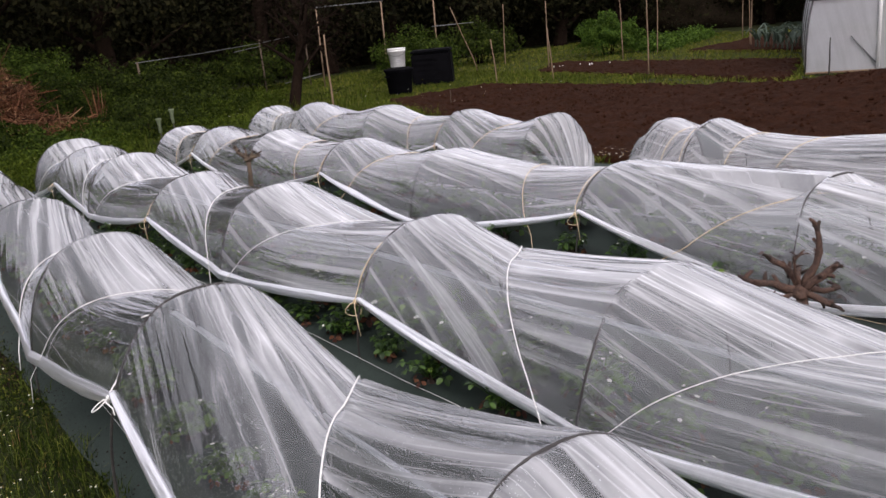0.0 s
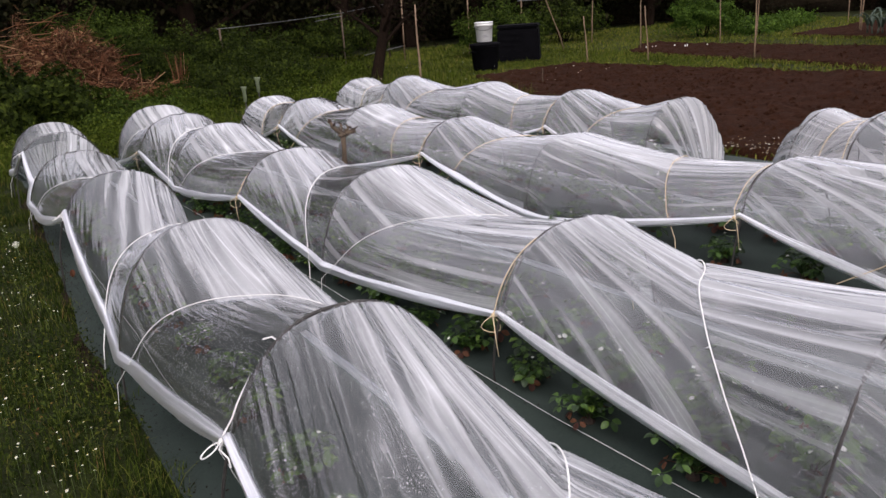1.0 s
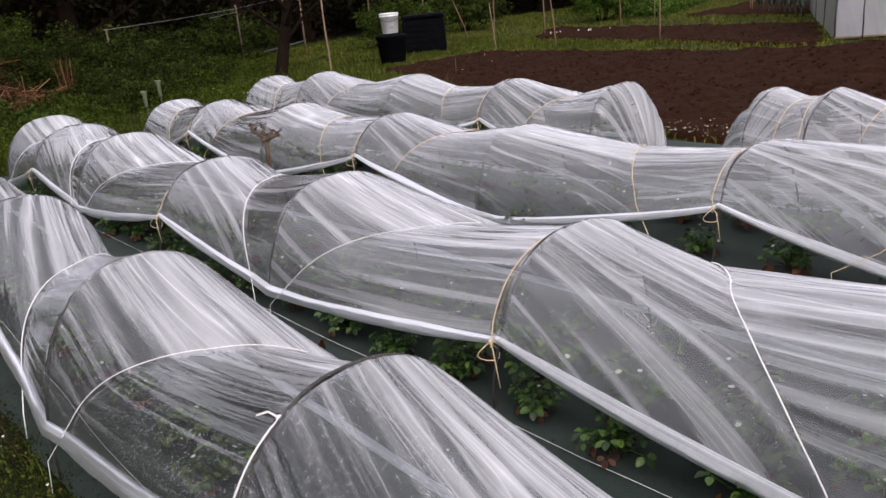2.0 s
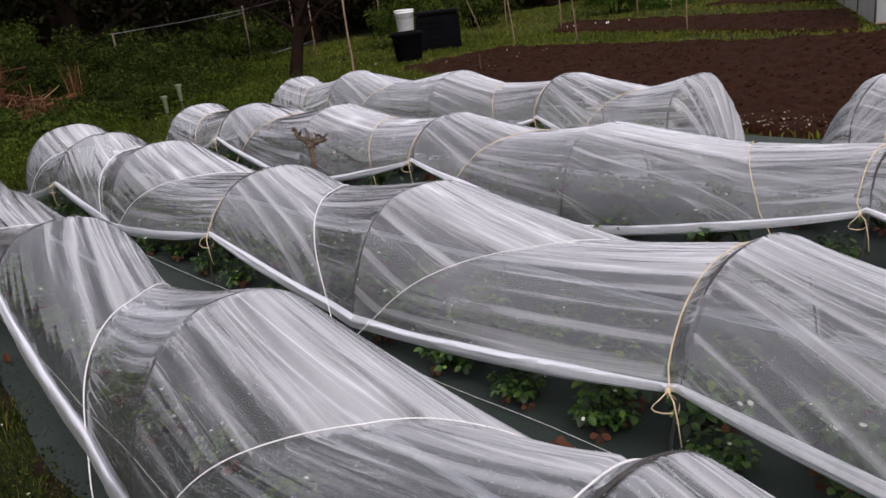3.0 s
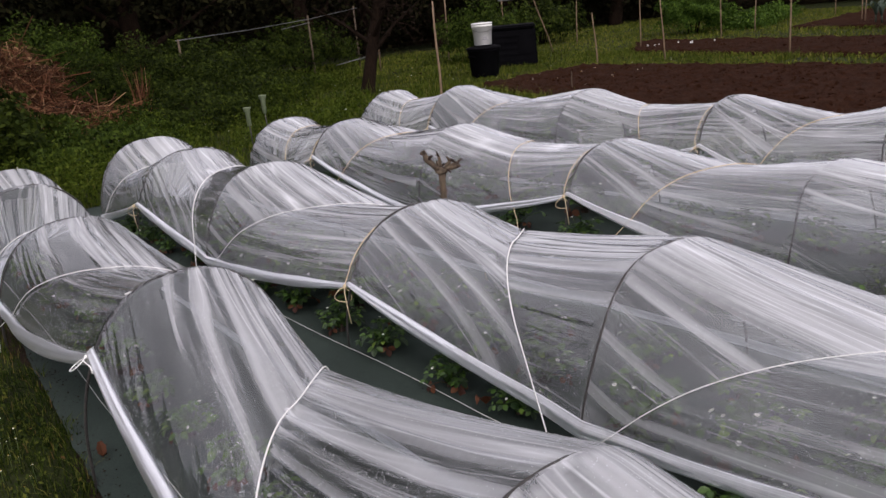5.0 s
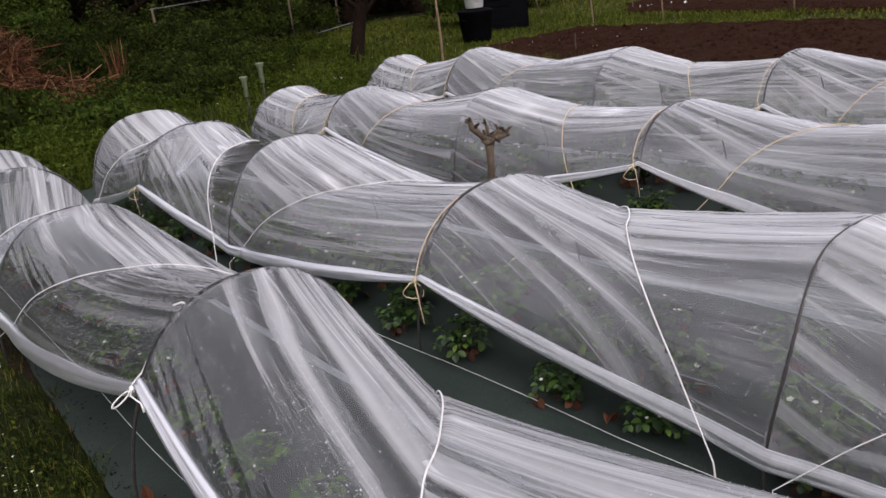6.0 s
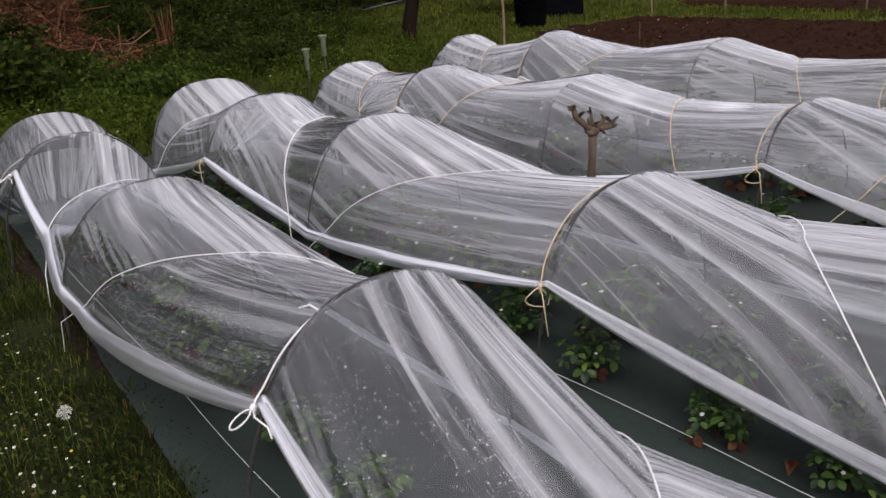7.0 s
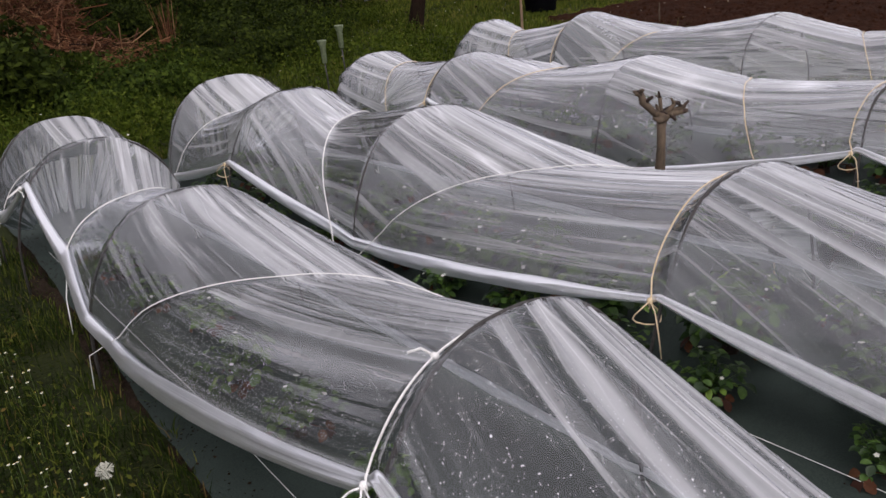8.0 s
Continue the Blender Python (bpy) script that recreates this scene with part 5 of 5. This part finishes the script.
def brush_pile(c, rx, ry, h, n, seed, label):
    """Heap of dead stalks and sticks lying every way, uneven on top."""
    rng = random.Random(seed)
    b = empty("brush_pile", (c[0], c[1], 0), label, "brush pile")

    def spot(r):
        a, q = r.uniform(0, 6.28), r.random() ** 0.5
        x, y = rx * q * math.cos(a), ry * q * math.sin(a)
        return x, y, h * (1 - q ** 2.5) * (0.8 + 0.75 * fbm(x * 1.3 + seed, y * 1.3, 1.0)) + 0.03

    def bundle(count, l0, l1, r):
        parts = []
        for _ in range(count):
            x, y, z = spot(rng)
            d = Vector((rng.gauss(0, 1), rng.gauss(0, 1), rng.gauss(0, 0.4))).normalized() * rng.uniform(l0, l1)
            s = Vector((x, y, max(0.02, z * rng.uniform(0.75, 1.05))))
            parts.append(tube_data([s - d, s + Vector((rng.gauss(0, 0.03), rng.gauss(0, 0.03), rng.uniform(0, 0.08))), s + d - Vector((0, 0, rng.uniform(0, 0.14)))], [r, r * 0.85, r * 0.35], 3, False))
        V, F = merge(parts)
        return [tuple(v) for v in V], F

    V, F = bundle(n, 0.05, 0.24, 0.0035)
    tagged(mesh_ob("dead_stalk_tangle", V, F, DRY, b, False), "reddish brown dead stalks", "", "", "stuff")
    V, F = bundle(n // 14, 0.3, 0.75, 0.008)
    tagged(mesh_ob("stick_tangle", V, F, DRY, b, False), "long thin dead sticks", "", "", "stuff")

    def litter(r):
        x, y, z = spot(r)
        return (x, y, z * r.uniform(0.6, 1.0)), (0, 0, 1)
    V, F = leaf_cloud(rng, n, litter, 0.06, 1.6)
    tagged(mesh_ob("leaf_litter", V, F, DRY, b, False), "withered brown leaves", "", "", "stuff")
    V, F = leaf_cloud(rng, n // 4, litter, 0.05, 1.2)
    tagged(mesh_ob("weeds", V, F, NETTLE, b, False), "green weeds growing through", "", "", "stuff")


brush_pile((0.75, 12.9), 1.3, 0.9, 1.45, 8000, 71, "heap of reddish brown dead brambles and stalks")
brush_pile((-1.7, 14.0), 1.7, 1.2, 1.3, 4000, 72, "heap of dead brown garden brush")
brush_pile((1.35, 11.6), 0.75, 0.5, 0.42, 2600, 73, "low spread of dead brown stalks")


def dry_clump():
    rng = random.Random(74)
    parts = []
    for _ in range(34):
        a, L = rng.uniform(0, 6.28), rng.uniform(0.3, 0.85)
        r0, dx, dy = rng.uniform(0, 0.07), math.cos(a), math.sin(a)
        k = rng.uniform(0.02, 0.22)
        parts.append(tube_data([(r0 * dx, r0 * dy, 0), (r0 * dx + 0.3 * k * dx, r0 * dy + 0.3 * k * dy, L * 0.55), (k * dx, k * dy, L * rng.uniform(0.8, 1.0))], [0.005, 0.004, 0.002], 3, False))
    V, F = merge(parts)
    ob = mesh_ob("dry_clump", [tuple(v) for v in V], F, DRY, None, False)
    ob.location = (2.25, 11.5, 0.1)
    tagged(ob, "upright clump of dry pinkish brown stalks", "dry plant", "", "stuff")


dry_clump()


# ---------- trees ----------
def tree(x, y, h, r, lean, crown, n, size, leaf, label, seed, limbs=6, low=0.35, group=""):
    """Tapered trunk, limbs that fork, and a ragged crown of many leaves in clumps."""
    rng = random.Random(seed)
    t = empty("tree", (x, y, 0), label, "tree", group)
    pts = [(0, 0, -0.15)] + [(lean[0] * u + 0.05 * math.sin(5 * u + seed), lean[1] * u + 0.05 * math.cos(4 * u + seed), h * 0.8 * u) for u in (0.03, 0.15, 0.35, 0.6, 0.8, 1.0)]
    tube("trunk", pts, [r * k for k in (1.35, 1.15, 1.0, 0.88, 0.7, 0.5, 0.2)], BARK, t, 10)
    tips = []
    for k in range(limbs):
        u = low + (0.95 - low) * k / limbs
        a = 2.4 * k + rng.uniform(-0.4, 0.4)
        s = Vector((lean[0] * u, lean[1] * u, h * 0.8 * u))
        L = crown * rng.uniform(0.6, 1.0)
        d = Vector((math.cos(a), math.sin(a), rng.uniform(0.35, 0.9)))
        m, e = s + d * L * 0.5 + Vector((0, 0, 0.1)), s + d * L + Vector((0, 0, rng.uniform(-0.1, 0.3)))
        parts = [tube_data([s, m, e], [r * 0.42, r * 0.26, r * 0.07], 6, False)]
        tips += [m, e]
        for _ in range(3):
            w = Vector((rng.gauss(0, 1), rng.gauss(0, 1), rng.gauss(0.3, 0.5))).normalized() * L * 0.45
            parts.append(tube_data([m, m + w * 0.6, m + w + Vector((0, 0, -0.1))], [r * 0.16, r * 0.09, r * 0.03], 4, False))
            tips.append(m + w)
        V, F = merge(parts)
        mesh_ob("limb", [tuple(v) for v in V], F, BARK, t)
    if n:
        def place(q):
            c = tips[int(q.random() * len(tips))]
            d = Vector((q.gauss(0, 1), q.gauss(0, 1), q.gauss(0, 0.8)))
            return c + d * crown * 0.2, d.normalized() + Vector((0, 0, 0.5))
        V, F = leaf_cloud(rng, n, place, size, 1.0)
        mesh_ob("crown", V, F, leaf, t, False)
    return t


tree(5.69, 10.95, 3.9, 0.1, (0.75, 0.1), 1.3, 6000, 0.03, BARK, "small dark leaning tree with many low bare limbs in grass", 81, 18, 0.2)
RT = random.Random(90)
WOOD = []
for k in range(9):
    WOOD.append((-9.5 + k * 2.35 + RT.uniform(-0.6, 0.6), 18.3 + 0.25 * k + RT.uniform(-0.8, 1.2)))
for k in range(7):
    WOOD.append((12.0 + k * 2.4 + RT.uniform(-0.6, 0.6), 21.0 + RT.uniform(-0.5, 1.2) - 0.5 * k))
for k in range(7):
    WOOD.append((27.5 + RT.uniform(-1, 1), 14.5 - k * 2.8))
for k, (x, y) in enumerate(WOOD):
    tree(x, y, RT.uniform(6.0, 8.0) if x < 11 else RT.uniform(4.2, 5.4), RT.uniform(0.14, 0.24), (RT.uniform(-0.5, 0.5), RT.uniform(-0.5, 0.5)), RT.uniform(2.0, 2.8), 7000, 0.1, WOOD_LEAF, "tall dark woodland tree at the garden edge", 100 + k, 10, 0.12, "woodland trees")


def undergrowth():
    """Deep shade under the wood, put in as an uneven dark sheet behind the tree trunks, with a bank of leaves before
    it.
    """
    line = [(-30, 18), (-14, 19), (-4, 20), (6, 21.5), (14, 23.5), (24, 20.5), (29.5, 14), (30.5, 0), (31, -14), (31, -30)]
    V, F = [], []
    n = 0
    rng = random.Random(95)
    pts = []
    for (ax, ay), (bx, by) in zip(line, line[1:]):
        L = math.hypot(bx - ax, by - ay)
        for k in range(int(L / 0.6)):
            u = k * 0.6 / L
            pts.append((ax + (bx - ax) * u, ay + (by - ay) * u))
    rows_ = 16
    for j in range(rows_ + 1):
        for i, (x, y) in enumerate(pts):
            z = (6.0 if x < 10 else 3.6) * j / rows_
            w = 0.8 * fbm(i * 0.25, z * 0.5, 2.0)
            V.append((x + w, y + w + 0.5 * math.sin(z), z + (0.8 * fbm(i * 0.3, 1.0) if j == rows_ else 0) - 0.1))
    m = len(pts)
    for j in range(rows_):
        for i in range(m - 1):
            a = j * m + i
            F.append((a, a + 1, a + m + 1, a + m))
    tagged(mesh_ob("backdrop", V, F, DARKW), "dark sheet put in for the deep shade inside the wood", "wood", "", "structure")

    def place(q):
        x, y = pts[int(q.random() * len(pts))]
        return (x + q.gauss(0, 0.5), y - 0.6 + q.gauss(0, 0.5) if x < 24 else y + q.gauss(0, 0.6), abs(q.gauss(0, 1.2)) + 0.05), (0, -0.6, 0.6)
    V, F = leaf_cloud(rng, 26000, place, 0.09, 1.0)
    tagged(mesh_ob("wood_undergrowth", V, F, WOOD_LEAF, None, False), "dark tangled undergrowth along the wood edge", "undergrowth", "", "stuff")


undergrowth()


def dry_leaf(x, y, rot, k, label):
    V, F = leaflet(0.11 * k, 0.05 * k, Vector((-0.05, 0, 0.015)), Vector((1, 0, 0.25)).normalized(), Vector((-0.25, 0, 1)).normalized(), 1.1)
    V = [Vector((v.x, v.y, v.z + 0.02 * math.sin(v.x * 60))) for v in V]
    ob = mesh_ob("dry_leaf", [tuple(v) for v in V], F, BERRY_OLD, None, False)
    ob.matrix_basis = pose(x, y, 0.012, 0, 0, rot)
    tagged(ob, label, "leaf", "fallen leaves")


dry_leaf(-0.18, 0.86, 30, 1.3, "curled reddish brown dead leaf on the membrane")
dry_leaf(-1.02, 2.62, 80, 0.6, "small orange fallen leaf on the membrane")
dry_leaf(-0.12, 0.3, 120, 0.9, "curled brown dead leaf on the membrane")
dry_leaf(0.0, 1.9, 200, 0.8, "dark withered leaf on the membrane")

# ---------- taut cords along the hoop feet and droplets on the film ----------
def foot_cord(row, y0, y1, dx, m):
    t = [(row.x_of(y) + dx + 0.012 * noise.noise(Vector((y * 1.5, dx, 0))), y, 0.014 + 0.006 * noise.noise(Vector((y * 3, 2, dx)))) for y in np.linspace(y0, y1, 60)]
    return tagged(tube("ground_cord", t, 0.0009, m, None, 5), "thin pale cord stretched along the hoop feet", "cord", "ground cords")


foot_cord(rowB, -3.5, 5.8, -0.012, CORD_W)
foot_cord(rowA, -3.5, 5.4, 0.17, CORD_W)
foot_cord(rowC, -3.0, 6.2, -0.01, CORD_Y)

# pale, mostly opaque base puts the sky's glint into the drop colour
DROP = bpy.data.materials.new("water_drop")
DROP.use_nodes = True
db = DROP.node_tree.nodes["Principled BSDF"]
db.inputs["Base Color"].default_value = (0.8, 0.82, 0.86, 1)
db.inputs["Roughness"].default_value = 0.04
db.inputs["Transmission Weight"].default_value = 0.2
db.inputs["IOR"].default_value = 1.33


def droplets(row, tunnel, n, y0, y1, seed):
    """Rain drops and short runs of water lying on the film, strung along its folds."""
    rng = np.random.RandomState(seed)
    y, s = rng.uniform(y0, y1, n * 5), rng.uniform(0.05, 0.8, n * 5)
    _, _, b, my = row.surf(y, s)
    w, d = row.pull(y, s, b, my[np.arange(len(y)), b])
    keep = wave(w * 12, d * 1.2, seed) + 0.7 * wave(w * 40, d * 2.0, seed + 3) > rng.uniform(-0.9, 0.9, len(y))
    y, s = y[keep][:n], s[keep][:n]
    p = row.surf(y, s)[0]
    ux, uy = row.surf(y, s + 0.004)[0] - p, row.surf(y + 0.006, s)[0] - p
    nrm = np.cross(uy, ux)
    nrm *= np.sign(nrm[:, 2:3]) / np.linalg.norm(nrm, axis=1, keepdims=True)
    r = rng.uniform(0.0004, 0.0008, (len(y), 1)) * np.where(rng.rand(len(y), 1) < 0.06, 1.5, 1)
    u = ux / np.linalg.norm(ux, axis=1, keepdims=True) * r * rng.uniform(0.9, 2.0, (len(y), 1))
    w = uy / np.linalg.norm(uy, axis=1, keepdims=True) * r * rng.uniform(0.9, 2.2, (len(y), 1))
    p = p + nrm * 0.0006
    ring = [u * math.cos(1.2566 * k) + w * math.sin(1.2566 * k) for k in range(5)]
    V = np.stack([p + v for v in ring] + [p + nrm * r * 0.8], 1).reshape(-1, 3)
    base = np.arange(len(y))[:, None, None] * 6
    F = (base + np.array([(i, (i + 1) % 5, 5) for i in range(5)])[None]).reshape(-1, 3)
    tagged(mesh_ob("rain_water", V.tolist(), F.tolist(), DROP, tunnel), "small rain drops lying on the film", "", "", "stuff")


droplets(rowA, TUNNEL_A, 38000, -2.4, 5.4, 3)
droplets(rowB, TUNNEL_B, 12000, -1.5, 5.5, 4)
